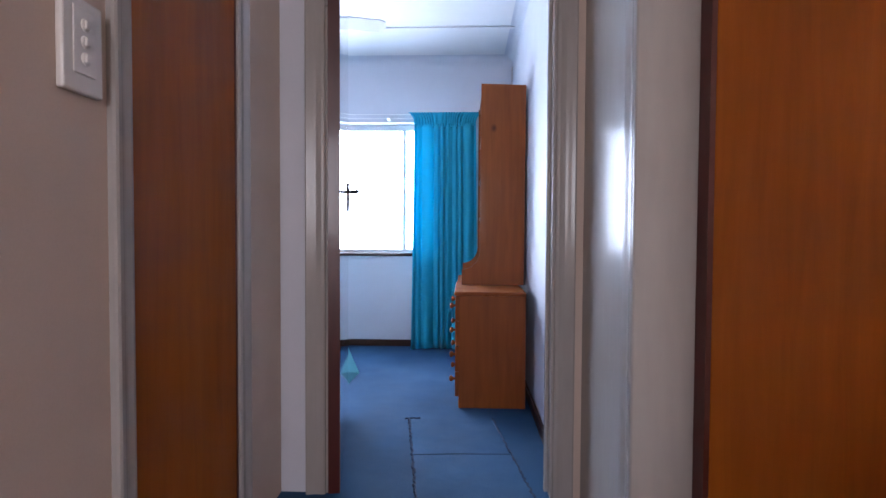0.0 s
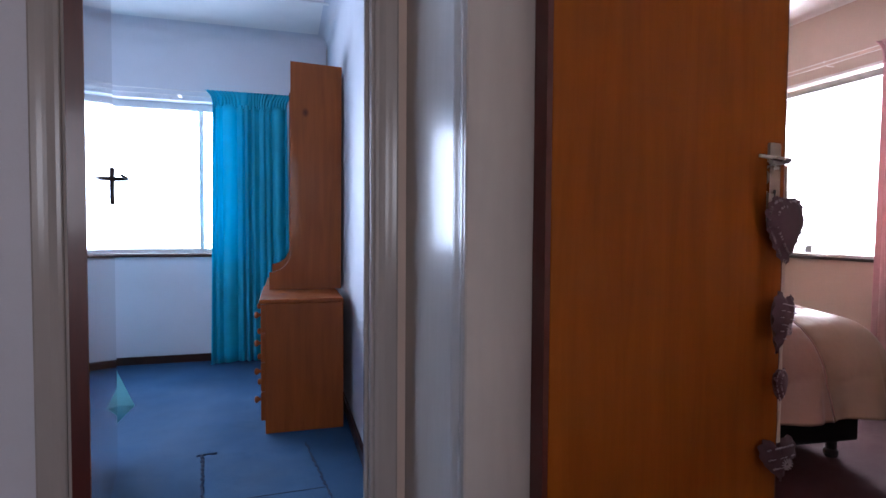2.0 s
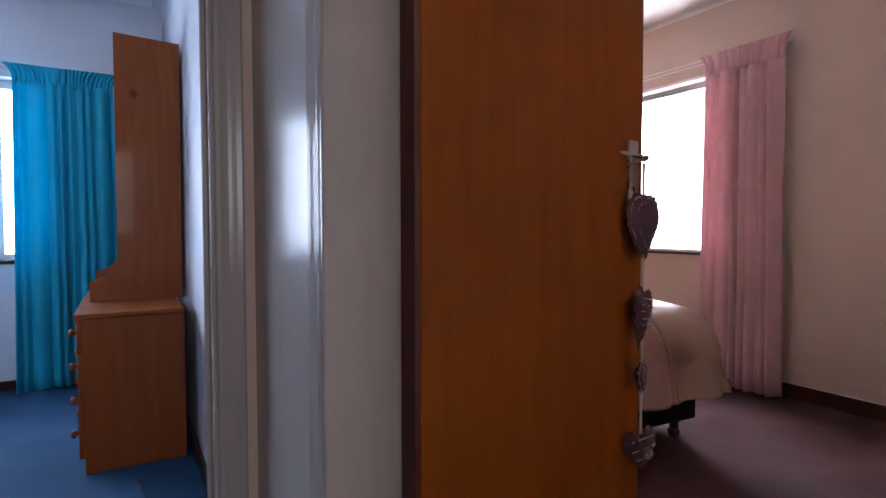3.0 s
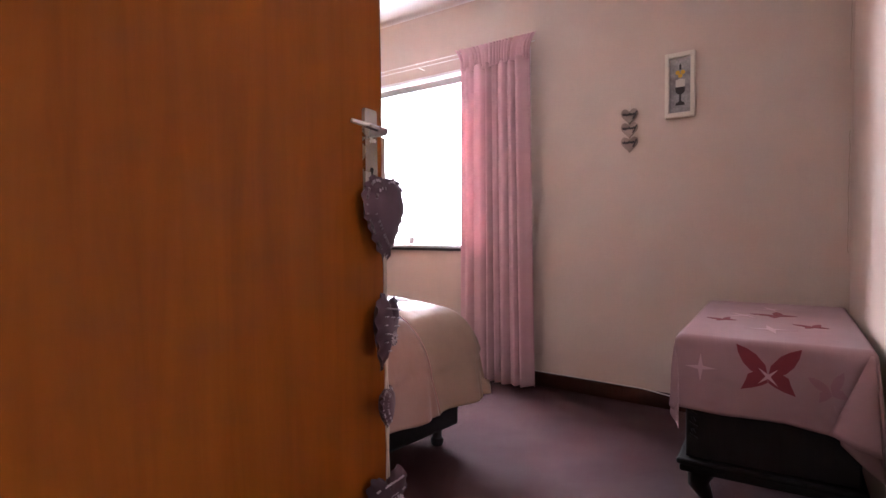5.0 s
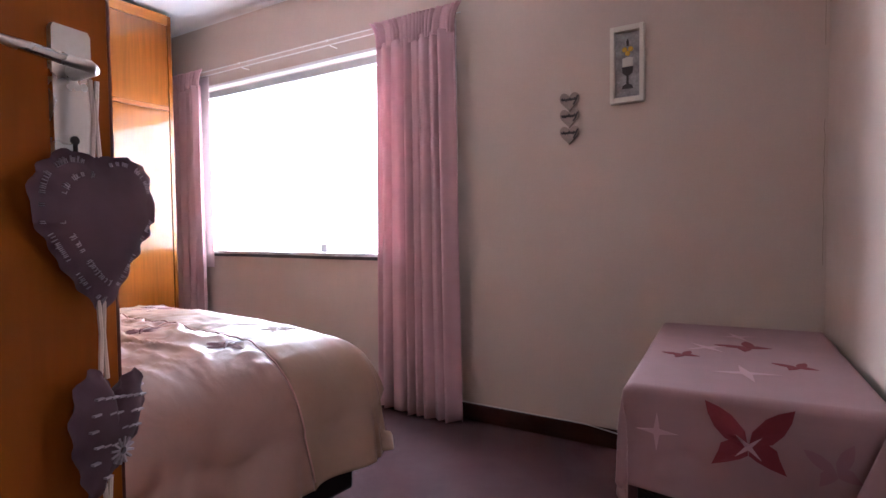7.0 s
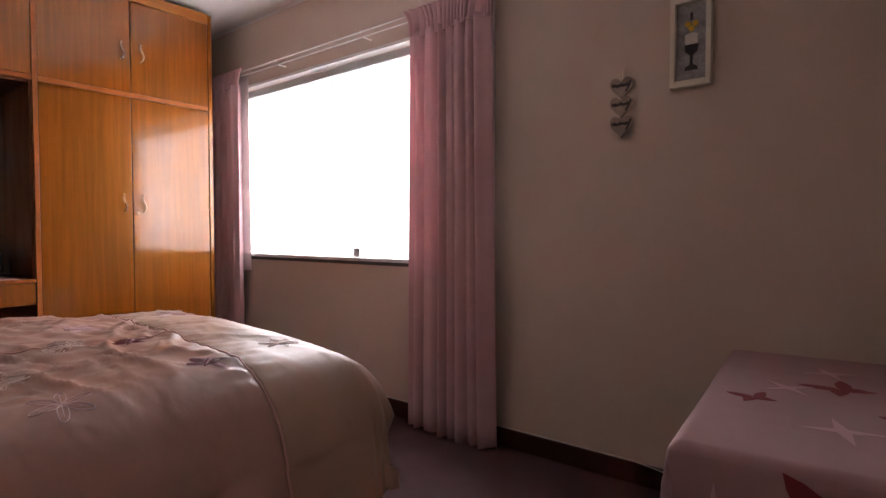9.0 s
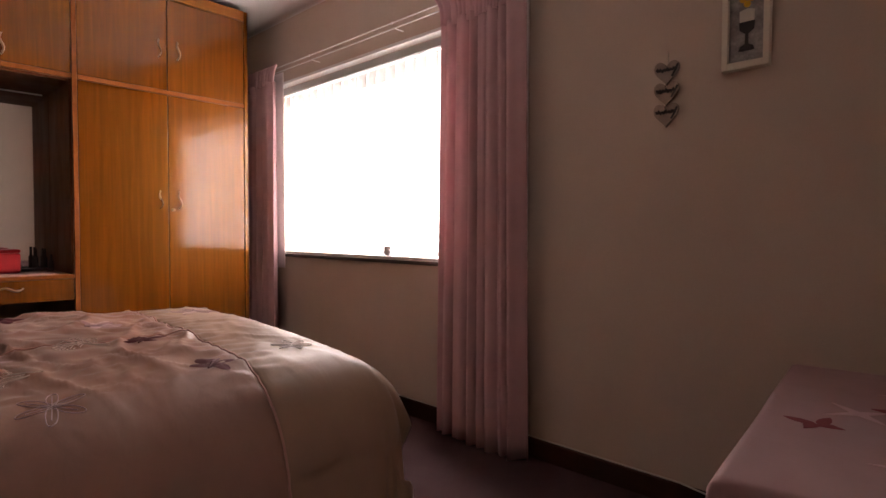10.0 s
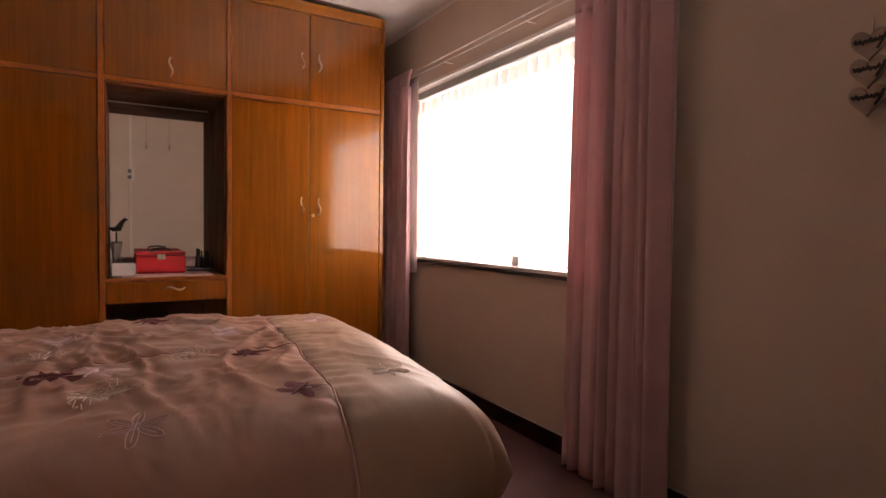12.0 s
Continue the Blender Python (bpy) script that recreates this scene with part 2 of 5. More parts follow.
def slab(bm, a, b, bevel=0.0, m=None, seg=2):
    """A box from corner a to corner b, with rounded edges, turned by m."""
    a, b = Vector(a), Vector(b)
    size, mid = b - a, (a + b) / 2
    made = bmesh.ops.create_cube(bm, size=1.0)["verts"]
    for v in made:
        v.co = Vector((v.co.x * size.x, v.co.y * size.y, v.co.z * size.z)) + mid
    if bevel:
        edges = list({e for v in made for e in v.link_edges})
        out = bmesh.ops.bevel(bm, geom=edges, offset=bevel, segments=seg, profile=0.5, affect="EDGES")
        made = list({v for f in out["faces"] for v in f.verts} | {v for v in made if v.is_valid})
    if m is not None:
        bmesh.ops.transform(bm, matrix=m, verts=made)
    return made


def boxes(*pairs, bevel=0.0, m=None):
    bm = bmesh.new()
    for a, b in pairs:
        slab(bm, a, b, bevel, m)
    return bm


def tube(bm, points, radius, seg=8, taper=None, closed_ends=True):
    """A round bar along points; taper gives a radius for each point."""
    points = [Vector(p) for p in points]
    rings = []
    side = None
    for i, p in enumerate(points):
        d = (points[min(i + 1, len(points) - 1)] - points[max(i - 1, 0)]).normalized()
        if side is None:
            side = d.orthogonal().normalized()
        else:
            side = (side - d * side.dot(d)).normalized()
        up = d.cross(side)
        r = taper[i] if taper else radius
        rings.append([bm.verts.new(p + (side * math.cos(k * math.tau / seg) + up * math.sin(k * math.tau / seg)) * r) for k in range(seg)])
    for a, b in zip(rings, rings[1:]):
        for k in range(seg):
            bm.faces.new((a[k], a[(k + 1) % seg], b[(k + 1) % seg], b[k]))
    if closed_ends:
        bm.faces.new(rings[0][::-1])
        bm.faces.new(rings[-1])
    return bm


def turned(bm, at, profile, seg=16, axis=None):
    """A turned shape: profile of (radius, height) about an axis through at."""
    axis = Vector(axis or (0, 0, 1)).normalized()
    side = axis.orthogonal().normalized()
    up = axis.cross(side)
    rings = []
    for r, h in profile:
        c = Vector(at) + axis * h
        rings.append([bm.verts.new(c + (side * math.cos(k * math.tau / seg) + up * math.sin(k * math.tau / seg)) * max(r, 1e-4)) for k in range(seg)])
    for a, b in zip(rings, rings[1:]):
        for k in range(seg):
            bm.faces.new((a[k], a[(k + 1) % seg], b[(k + 1) % seg], b[k]))
    bm.faces.new(rings[0][::-1])
    bm.faces.new(rings[-1])
    return bm


def plate(bm, outline, thick, m):
    """A flat shape from an outline in its own x and y, thick along z, placed by m."""
    low = [bm.verts.new(m @ Vector((x, y, 0))) for x, y in outline]
    top = [bm.verts.new(m @ Vector((x, y, thick))) for x, y in outline]
    n = len(outline)
    bm.faces.new(top)
    bm.faces.new(low[::-1])
    for k in range(n):
        bm.faces.new((low[k], low[(k + 1) % n], top[(k + 1) % n], top[k]))
    return bm


def heart_outline(w, h, n=28, fill=0.0):
    pts = []
    for k in range(n):
        a = k * math.tau / n
        x = math.copysign(abs(math.sin(a)) ** 2.4, math.sin(a))
        y = (13 * math.cos(a) - 5 * math.cos(2 * a) - 2 * math.cos(3 * a) - math.cos(4 * a)) / 14.5
        y += fill * 0.42 * max(0.0, math.cos(a)) ** 6
        pts.append((x * w / 2, y * h / 2))
    return pts


def shield_heart(w, h, n=96):
    """A stuffed heart's outline: nearly flat on top with a slight dip, pointed below."""
    pts = []
    for k in range(n):
        a = (k / n) * math.tau
        t = a if a <= math.pi else math.tau - a
        if t < math.pi / 2:
            x = math.sin(t) ** 0.9
            y = 0.86 * math.cos(t) ** 0.5 * (1 - 0.13 * math.exp(-((t / 0.30) ** 2)))
        else:
            q = (t - math.pi / 2) / (math.pi / 2)
            x, y = (1 - q) ** 0.72, -1.05 * q ** 1.15
        pts.append(((x if a <= math.pi else -x) * w / 2, y * h / 2))
    return pts


def facing(at, right, normal):
    """A frame whose x is right, z is normal and y is up from them."""
    r, n = Vector(right).normalized(), Vector(normal).normalized()
    u = n.cross(r)
    return Matrix(((r.x, u.x, n.x, at[0]), (r.y, u.y, n.y, at[1]), (r.z, u.z, n.z, at[2]), (0, 0, 0, 1)))


# ------------------------------------------------------------------ the plan
FLOOR = 0.065          # finished carpet level
EAST = 4.03            # window wall of the pink room
WEST = 1.31            # door wall of the pink room
NORTH = 5.52           # wall behind the wardrobes
CEILING = 2.395
HALL_L, HALL_R = 0.10, 1.16
BLUE_FRONT, BLUE_BACK = 2.44, 2.56
BLUE_E, BLUE_N, BLUE_W = 1.12, 4.96, -2.6
SOUTH_TURN = math.atan2(0.08, 1.03)
SOUTH = pose(4.03, 1.13, 0, 0, 0, math.degrees(SOUTH_TURN))     # x along the south wall, y into the room

# floors
setting("floor_pink_room", boxes(((1.23, 0.6, -0.1), (4.3, 5.7, FLOOR))), PINKCARPET, "plum short-pile carpet on the bedroom floor", "carpet floor")
setting("floor_blue_room", boxes(((-2.75, 2.38, -0.1), (1.20, 5.15, FLOOR))), BLUECARPET, "blue short-pile carpet on the bedroom floor", "carpet floor")
setting("floor_hall", boxes(((-0.05, -2.2, -0.1), (1.23, 2.38, FLOOR))), PINKCARPET, "plum carpet on the hall floor", "carpet floor")

# ceilings
setting("ceiling_pink_room", boxes(((1.20, 0.6, CEILING), (4.3, 5.7, CEILING + 0.12))), CEIL, "white painted flat board ceiling", "ceiling")
setting("ceiling_hall", boxes(((-0.05, -2.2, CEILING), (1.20, 2.46, CEILING + 0.12))), CEIL, "white painted flat hall ceiling", "ceiling")
setting("ceiling_blue_room", boxes(((-2.75, 2.46, CEILING), (1.20, 5.15, CEILING + 0.12))), CEIL, "white painted board ceiling with cover strip", "ceiling")


def cove(a, b, inward, size=0.075):
    """A quarter-round cornice from a to b under the ceiling; inward points into the room."""
    bm = bmesh.new()
    a, b, n = Vector(a), Vector(b), Vector(inward).normalized()
    prof = [(0.0, 0.0), (0.0, -size)] + [(size * (1 - math.cos(k * math.pi / 12)) , -size * (1 - math.sin(k * math.pi / 12))) for k in range(1, 6)] + [(size, 0.0)]
    rings = [[bm.verts.new(p + n * x + Vector((0, 0, z))) for x, z in prof] for p in (a, b)]
    for k in range(len(prof)):
        j = (k + 1) % len(prof)
        bm.faces.new((rings[0][k], rings[0][j], rings[1][j], rings[1][k]))
    bm.faces.new(rings[0][::-1])
    bm.faces.new(rings[1])
    bmesh.ops.recalc_face_normals(bm, faces=bm.faces)
    return bm


setting("trim_cornice_east", cove((EAST, 1.2, CEILING), (EAST, NORTH, CEILING), (-1, 0, 0), 0.032), CEIL, "white painted cove cornice", "cornice")
setting("trim_cornice_blue_north", cove((BLUE_W, BLUE_N, CEILING), (BLUE_E, BLUE_N, CEILING), (0, -1, 0), 0.075), WHITE_WALL, "white painted cove cornice", "cornice")
setting("trim_cornice_blue_east", cove((BLUE_E, BLUE_BACK, CEILING), (BLUE_E, BLUE_N, CEILING), (-1, 0, 0), 0.075), WHITE_WALL, "white painted cove cornice", "cornice")
setting("trim_ceiling_strip", boxes(((BLUE_W, 4.295, CEILING - 0.008), (BLUE_E, 4.325, CEILING)), bevel=0.003), CEIL, "white cover strip on the ceiling boards", "trim")

# pink room walls
WIN_S, WIN_N, WIN_B, WIN_T = 2.86, 4.64, 0.865, 1.955
setting("wall_east", boxes(
    ((EAST, 0.9, 0), (EAST + 0.25, WIN_S, CEILING)), ((EAST, WIN_N, 0), (EAST + 0.25, NORTH + 0.15, CEILING)),
    ((EAST, WIN_S, 0), (EAST + 0.25, WIN_N, WIN_B)), ((EAST, WIN_S, WIN_T), (EAST + 0.25, WIN_N, CEILING))),
    CREAM, "cream painted plaster window wall", "wall")
setting("wall_north", boxes(((1.2, NORTH, 0), (EAST, NORTH + 0.15, CEILING))), CREAM, "cream painted plaster wall behind the wardrobes", "wall")
setting("wall_south", boxes(((-2.85, -0.15, 0), (0.0, 0.0, CEILING)), m=SOUTH), CREAM, "cream painted plaster wall with a hairline corner crack", "wall")

# wall between hall, blue room and pink room, with the pink room's doorway
DOOR_S, DOOR_N, DOOR_T = 1.02, 1.87, 2.05
setting("wall_west", boxes(
    ((HALL_R + 0.012, 0.6, 0), (WEST, DOOR_S, CEILING)),
    ((HALL_R + 0.012, DOOR_N, 0), (WEST, BLUE_FRONT, CEILING)),
    ((BLUE_E, BLUE_FRONT, 0), (WEST, NORTH, CEILING)),
    ((HALL_R + 0.012, DOOR_S, DOOR_T), (WEST, DOOR_N, CEILING))), CREAM, "cream painted plaster wall with a doorway", "wall")
setting("wall_hall_right", boxes(((HALL_R + 0.012, -2.2, 0), (WEST, 0.6, CEILING))), CREAM, "cream painted hall wall", "wall")
setting("wall_hall_left", boxes(
    ((HALL_L - 0.15, -2.2, 0), (HALL_L, 1.575, CEILING)), ((HALL_L - 0.15, 2.065, 0), (HALL_L, BLUE_FRONT, CEILING)),
    ((HALL_L - 0.15, 1.575, 2.05), (HALL_L, 2.065, CEILING)), ((HALL_L - 0.15, 1.575, 0), (HALL_L - 0.10, 2.065, 2.05))),
    CREAM, "cream painted hall wall", "wall")
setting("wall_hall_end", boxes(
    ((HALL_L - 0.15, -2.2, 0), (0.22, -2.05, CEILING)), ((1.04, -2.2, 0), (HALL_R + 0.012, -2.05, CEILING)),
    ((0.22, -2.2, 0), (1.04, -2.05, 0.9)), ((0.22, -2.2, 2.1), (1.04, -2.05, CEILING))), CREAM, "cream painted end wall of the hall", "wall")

# blue room walls
BD_L, BD_R, BD_T = 0.262, 1.062, 2.05
setting("wall_blue_south", boxes(
    ((BLUE_W, BLUE_FRONT + 0.002, 0), (BD_L - 0.002, BLUE_BACK, CEILING)), ((BD_R + 0.002, BLUE_FRONT + 0.002, 0), (BLUE_E, BLUE_BACK, CEILING)),
    ((BD_L - 0.002, BLUE_FRONT + 0.002, BD_T), (BD_R + 0.002, BLUE_BACK, CEILING))), WHITE_WALL, "white painted wall round the doorway", "wall")
BW_L, BW_R, BW_B, BW_T = -1.55, 0.46, 0.82, 1.88
setting("wall_blue_north", boxes(
    ((BLUE_W, BLUE_N, 0), (BW_L, BLUE_N + 0.22, CEILING)), ((BW_R, BLUE_N, 0), (WEST - 0.2, BLUE_N + 0.22, CEILING)),
    ((BW_L, BLUE_N, 0), (BW_R, BLUE_N + 0.22, BW_B)), ((BW_L, BLUE_N, BW_T), (BW_R, BLUE_N + 0.22, CEILING))), WHITE_WALL, "white painted window wall", "wall")
setting("wall_blue_west", boxes(((BLUE_W - 0.15, BLUE_FRONT, 0), (BLUE_W, BLUE_N + 0.22, CEILING))), WHITE_WALL, "white painted wall", "wall")
setting("wall_blue_east", boxes(((BLUE_E - 0.004, BLUE_BACK, 0), (BLUE_E, BLUE_N, CEILING))), WHITE_WALL, "white painted bedroom wall beside the dresser", "wall")

# skirtings
SK, SK_BLUE = 0.145, 0.118
setting("baseboard_east", boxes(((EAST - 0.018, 1.18, FLOOR), (EAST, NORTH, SK)), bevel=0.004), SKIRT, "brown varnished wooden skirting board", "skirting")
setting("baseboard_south", boxes(((-2.7, 0, FLOOR), (-0.03, 0.018, SK)), bevel=0.004, m=SOUTH), SKIRT, "brown varnished wooden skirting board", "skirting")
setting("baseboard_west", boxes(((WEST, 1.95, FLOOR), (WEST + 0.018, NORTH, SK)), bevel=0.004), SKIRT, "brown varnished wooden skirting board", "skirting")
setting("baseboard_blue_north", boxes(((BLUE_W, BLUE_N - 0.018, FLOOR), (BLUE_E - 0.024, BLUE_N, SK_BLUE)), bevel=0.004), SKIRT, "brown varnished wooden skirting board", "skirting")
setting("baseboard_blue_east", boxes(((BLUE_E - 0.022, BLUE_BACK + 0.08, FLOOR), (BLUE_E - 0.004, BLUE_N - 0.02, SK_BLUE)), bevel=0.004), SKIRT, "brown varnished wooden skirting board", "skirting")


# ------------------------------------------------------------------ doorways
def casing(at, along, out, width, height):
    """A moulded door casing strip standing upright: along is its width, out its face."""
    bm = bmesh.new()
    prof = [(0, 0), (0, 0.010), (0.003, 0.013), (0.012, 0.015), (0.022, 0.0135), (width * 0.45, 0.013), (width * 0.58, 0.0145), (width - 0.018, 0.017), (width - 0.006, 0.019), (width - 0.001, 0.016), (width, 0.010), (width, 0)]
    al, ou = Vector(along), Vector(out)
    rings = [[bm.verts.new(Vector(at) + al * u + ou * v + Vector((0, 0, z))) for u, v in prof] for z in (FLOOR, height)]
    n = len(prof)
    for k in range(n):
        j = (k + 1) % n
        bm.faces.new((rings[0][k], rings[0][j], rings[1][j], rings[1][k]))
    bm.faces.new(rings[0][::-1])
    bm.faces.new(rings[1])
    bmesh.ops.recalc_face_normals(bm, faces=bm.faces)
    return bm


# blue doorway: lining and casing
frame_blue = thing("door_frame_1", (0.66, BLUE_FRONT, 0), "white gloss-painted wooden door frame with moulded casing", "door frame", "", "structure")
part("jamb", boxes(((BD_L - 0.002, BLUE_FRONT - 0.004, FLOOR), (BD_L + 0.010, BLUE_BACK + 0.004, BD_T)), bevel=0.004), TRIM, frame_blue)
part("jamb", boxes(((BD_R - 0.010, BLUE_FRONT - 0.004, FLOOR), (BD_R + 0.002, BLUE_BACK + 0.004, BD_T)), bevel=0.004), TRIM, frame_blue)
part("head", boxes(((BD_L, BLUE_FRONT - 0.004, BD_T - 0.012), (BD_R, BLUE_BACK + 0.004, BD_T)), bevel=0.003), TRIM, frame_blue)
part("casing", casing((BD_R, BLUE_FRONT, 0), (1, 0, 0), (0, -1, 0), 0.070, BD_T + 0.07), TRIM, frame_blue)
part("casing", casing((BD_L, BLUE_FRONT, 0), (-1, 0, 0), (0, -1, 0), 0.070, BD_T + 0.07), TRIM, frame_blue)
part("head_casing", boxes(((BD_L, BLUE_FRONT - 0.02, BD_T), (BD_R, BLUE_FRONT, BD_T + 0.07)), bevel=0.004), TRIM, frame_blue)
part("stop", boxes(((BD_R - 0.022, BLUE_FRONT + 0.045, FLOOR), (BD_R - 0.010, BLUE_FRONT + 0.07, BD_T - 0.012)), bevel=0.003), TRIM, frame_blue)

# pink doorway
frame_pink = thing("door_frame_2", (HALL_R, 1.5, 0), "white gloss-painted wooden door frame with moulded casing", "door frame", "", "structure")
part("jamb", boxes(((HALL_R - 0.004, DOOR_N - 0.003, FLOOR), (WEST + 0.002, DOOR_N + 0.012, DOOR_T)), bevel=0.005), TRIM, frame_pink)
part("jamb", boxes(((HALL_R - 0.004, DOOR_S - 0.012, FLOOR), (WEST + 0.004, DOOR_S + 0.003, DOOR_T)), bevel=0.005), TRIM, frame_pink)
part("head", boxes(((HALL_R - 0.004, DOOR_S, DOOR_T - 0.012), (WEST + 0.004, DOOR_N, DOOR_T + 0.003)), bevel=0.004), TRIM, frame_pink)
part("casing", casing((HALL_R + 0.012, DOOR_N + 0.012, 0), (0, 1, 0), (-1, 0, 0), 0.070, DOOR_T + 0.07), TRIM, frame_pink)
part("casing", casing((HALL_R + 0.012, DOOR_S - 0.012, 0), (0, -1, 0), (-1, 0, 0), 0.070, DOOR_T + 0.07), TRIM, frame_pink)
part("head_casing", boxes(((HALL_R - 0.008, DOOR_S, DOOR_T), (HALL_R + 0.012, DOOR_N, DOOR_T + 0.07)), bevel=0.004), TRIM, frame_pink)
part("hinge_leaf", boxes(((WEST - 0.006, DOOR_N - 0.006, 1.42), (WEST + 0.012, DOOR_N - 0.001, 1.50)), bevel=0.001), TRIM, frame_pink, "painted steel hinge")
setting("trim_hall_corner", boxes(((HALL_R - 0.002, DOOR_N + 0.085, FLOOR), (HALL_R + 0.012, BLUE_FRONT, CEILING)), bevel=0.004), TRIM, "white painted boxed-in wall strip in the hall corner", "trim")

# hall cupboard door
cup = thing("door_1", (HALL_L, 1.82, 0), "closed varnished orange-brown flush cupboard door in the hall", "door", "", "structure")
part("door_leaf", boxes(((HALL_L - 0.035, 1.580, FLOOR + 0.008), (HALL_L + 0.004, 2.058, 2.04)), bevel=0.003), DOORWOOD, cup)
part("edge_strip", boxes(((HALL_L - 0.03, 2.0585, FLOOR + 0.008), (HALL_L + 0.006, 2.066, 2.04)), bevel=0.001), DOOREDGE, cup)
part("casing", casing((HALL_L, 1.575, 0), (0, -1, 0), (1, 0, 0), 0.060, 2.11), TRIM, cup)
part("casing", casing((HALL_L, 2.067, 0), (0, 1, 0), (1, 0, 0), 0.070, 2.11), TRIM, cup)
part("head_casing", boxes(((HALL_L, 1.575, 2.045), (HALL_L + 0.02, 2.067, 2.11)), bevel=0.004), TRIM, cup)

# light switch beside it
sw = thing("light_switch", (HALL_L, 1.445, 1.28), "cream plastic light switch plate with three rockers on the wall", "light switch")
part("plate", boxes(((HALL_L, 1.390, 1.225), (HALL_L + 0.014, 1.486, 1.382)), bevel=0.004), PLASTIC, sw)
part("surround", boxes(((HALL_L + 0.014, 1.411, 1.255), (HALL_L + 0.017, 1.465, 1.365)), bevel=0.002), PLASTIC, sw)
for zz in (1.282, 1.310, 1.338):
    bm = bmesh.new()
    turned(bm, (HALL_L + 0.016, 1.438, zz), [(0.011, 0), (0.011, 0.003), (0.008, 0.005)], 16, (1, 0, 0))
    slab(bm, (HALL_L + 0.018, 1.432, zz - 0.007), (HALL_L + 0.024, 1.444, zz + 0.007), 0.002)
    part("rocker", bm, PLASTIC, sw)


def lever_handle(at, along, out, parent, metal, keyhole=True, low=0.155, high=0.050):
    """A lever handle on a long plate: along points from the spindle to the lever's tip, out away from the leaf."""
    al, ou, up = Vector(along).normalized(), Vector(out).normalized(), Vector((0, 0, 1))
    m = facing(at, up.cross(ou), ou)
    h = part("door_handle", plate(bmesh.new(), [(-0.019, -low), (0.019, -low), (0.022, 0.005 - low), (0.022, high - 0.005), (0.019, high), (-0.019, high), (-0.022, high - 0.005), (-0.022, 0.005 - low)], 0.007, m), metal, parent, "chrome lever handle on a long plate")
    bm = bmesh.new()
    p = Vector(at)
    tube(bm, [p, p + ou * 0.040, p + ou * 0.048 + al * 0.010, p + ou * 0.049 + al * 0.03, p + ou * 0.043 + al * 0.070 + up * 0.004, p + ou * 0.034 + al * 0.104 + up * 0.008], 0.008, 10, [0.009, 0.0075, 0.007, 0.0065, 0.0055, 0.004])
    part("lever", bm, metal, h, smooth=True)
    if keyhole:
        bm = bmesh.new()
        turned(bm, p + ou * 0.0065 - up * 0.075, [(0.005, 0), (0.005, 0.0015)], 12, ou)
        slab(bm, (-0.0025, -0.098, 0.0065), (0.0025, -0.078, 0.008), 0, m)
        part("keyhole", bm, INK, h)
    return h


# the pink room's door, standing open
HX, HY = 1.322, 1.822
U = Vector((0.985, 0.173, 0)).normalized()
NSOUTH = Vector((U.y, -U.x, 0))
door = thing("door_2", (HX, HY, 0), "varnished orange-brown flush wooden door, standing open", "door", "", "structure")
DM = Matrix(((U.x, -U.y, 0, HX), (U.y, U.x, 0, HY), (0, 0, 1, 0), (0, 0, 0, 1)))
LEAF = 0.762
part("door_leaf", boxes(((0.003, 0, FLOOR + 0.008), (LEAF - 0.003, 0.040, 2.03)), bevel=0.002, m=DM), DOORWOOD, door)
# stained edge, widened towards the jamb to stand in for the gap's shade
part("hinge_edge", boxes(((-0.011, 0.001, FLOOR + 0.008), (0.0028, 0.043, 2.03)), m=DM), DOOREDGE, door, "dark red stained door edge")
part("lock_edge", boxes(((LEAF - 0.0028, 0.001, FLOOR + 0.008), (LEAF + 0.001, 0.041, 2.03)), m=DM), DOOREDGE, door, "dark red stained door edge")
spindle = DM @ Vector((LEAF - 0.052, 0, 1.185))
lever_handle(spindle, -U, NSOUTH, door, CHROME)

# the blue room's door, standing open, seen nearly edge on
bdoor = thing("door_3", (0.29, 2.45, 0), "glossy varnished flush wooden door with dark edge, standing open", "door", "", "structure")
BU = Vector((-0.134, 0.75, 0)).normalized()
BM = Matrix(((BU.x, BU.y, 0, 0.316), (BU.y, -BU.x, 0, 2.425), (0, 0, 1, 0), (0, 0, 0, 1)))
BN = Vector((BU.y, -BU.x, 0))
part("door_leaf", boxes(((0.003, -0.040, FLOOR + 0.008), (0.757, 0.0, 2.03)), bevel=0.002, m=BM), BLUEDOOR, bdoor)
part("hinge_edge", boxes(((-0.002, -0.041, FLOOR + 0.008), (0.0028, -0.001, 2.03)), m=BM), DOOREDGE, bdoor, "dark red stained door edge")
lever_handle(BM @ Vector((0.70, 0.0, 1.185)), -BU, BN, bdoor, DARKMETAL, False, 0.095, 0.040)
for zz in (0.25, 1.05, 1.82):
    bm = bmesh.new()
    tube(bm, [(0.270, 2.428, zz - 0.045), (0.270, 2.428, zz + 0.045)], 0.006, 8)
    part("hinge", bm, TRIM, bdoor, "paint-chipped steel hinge")


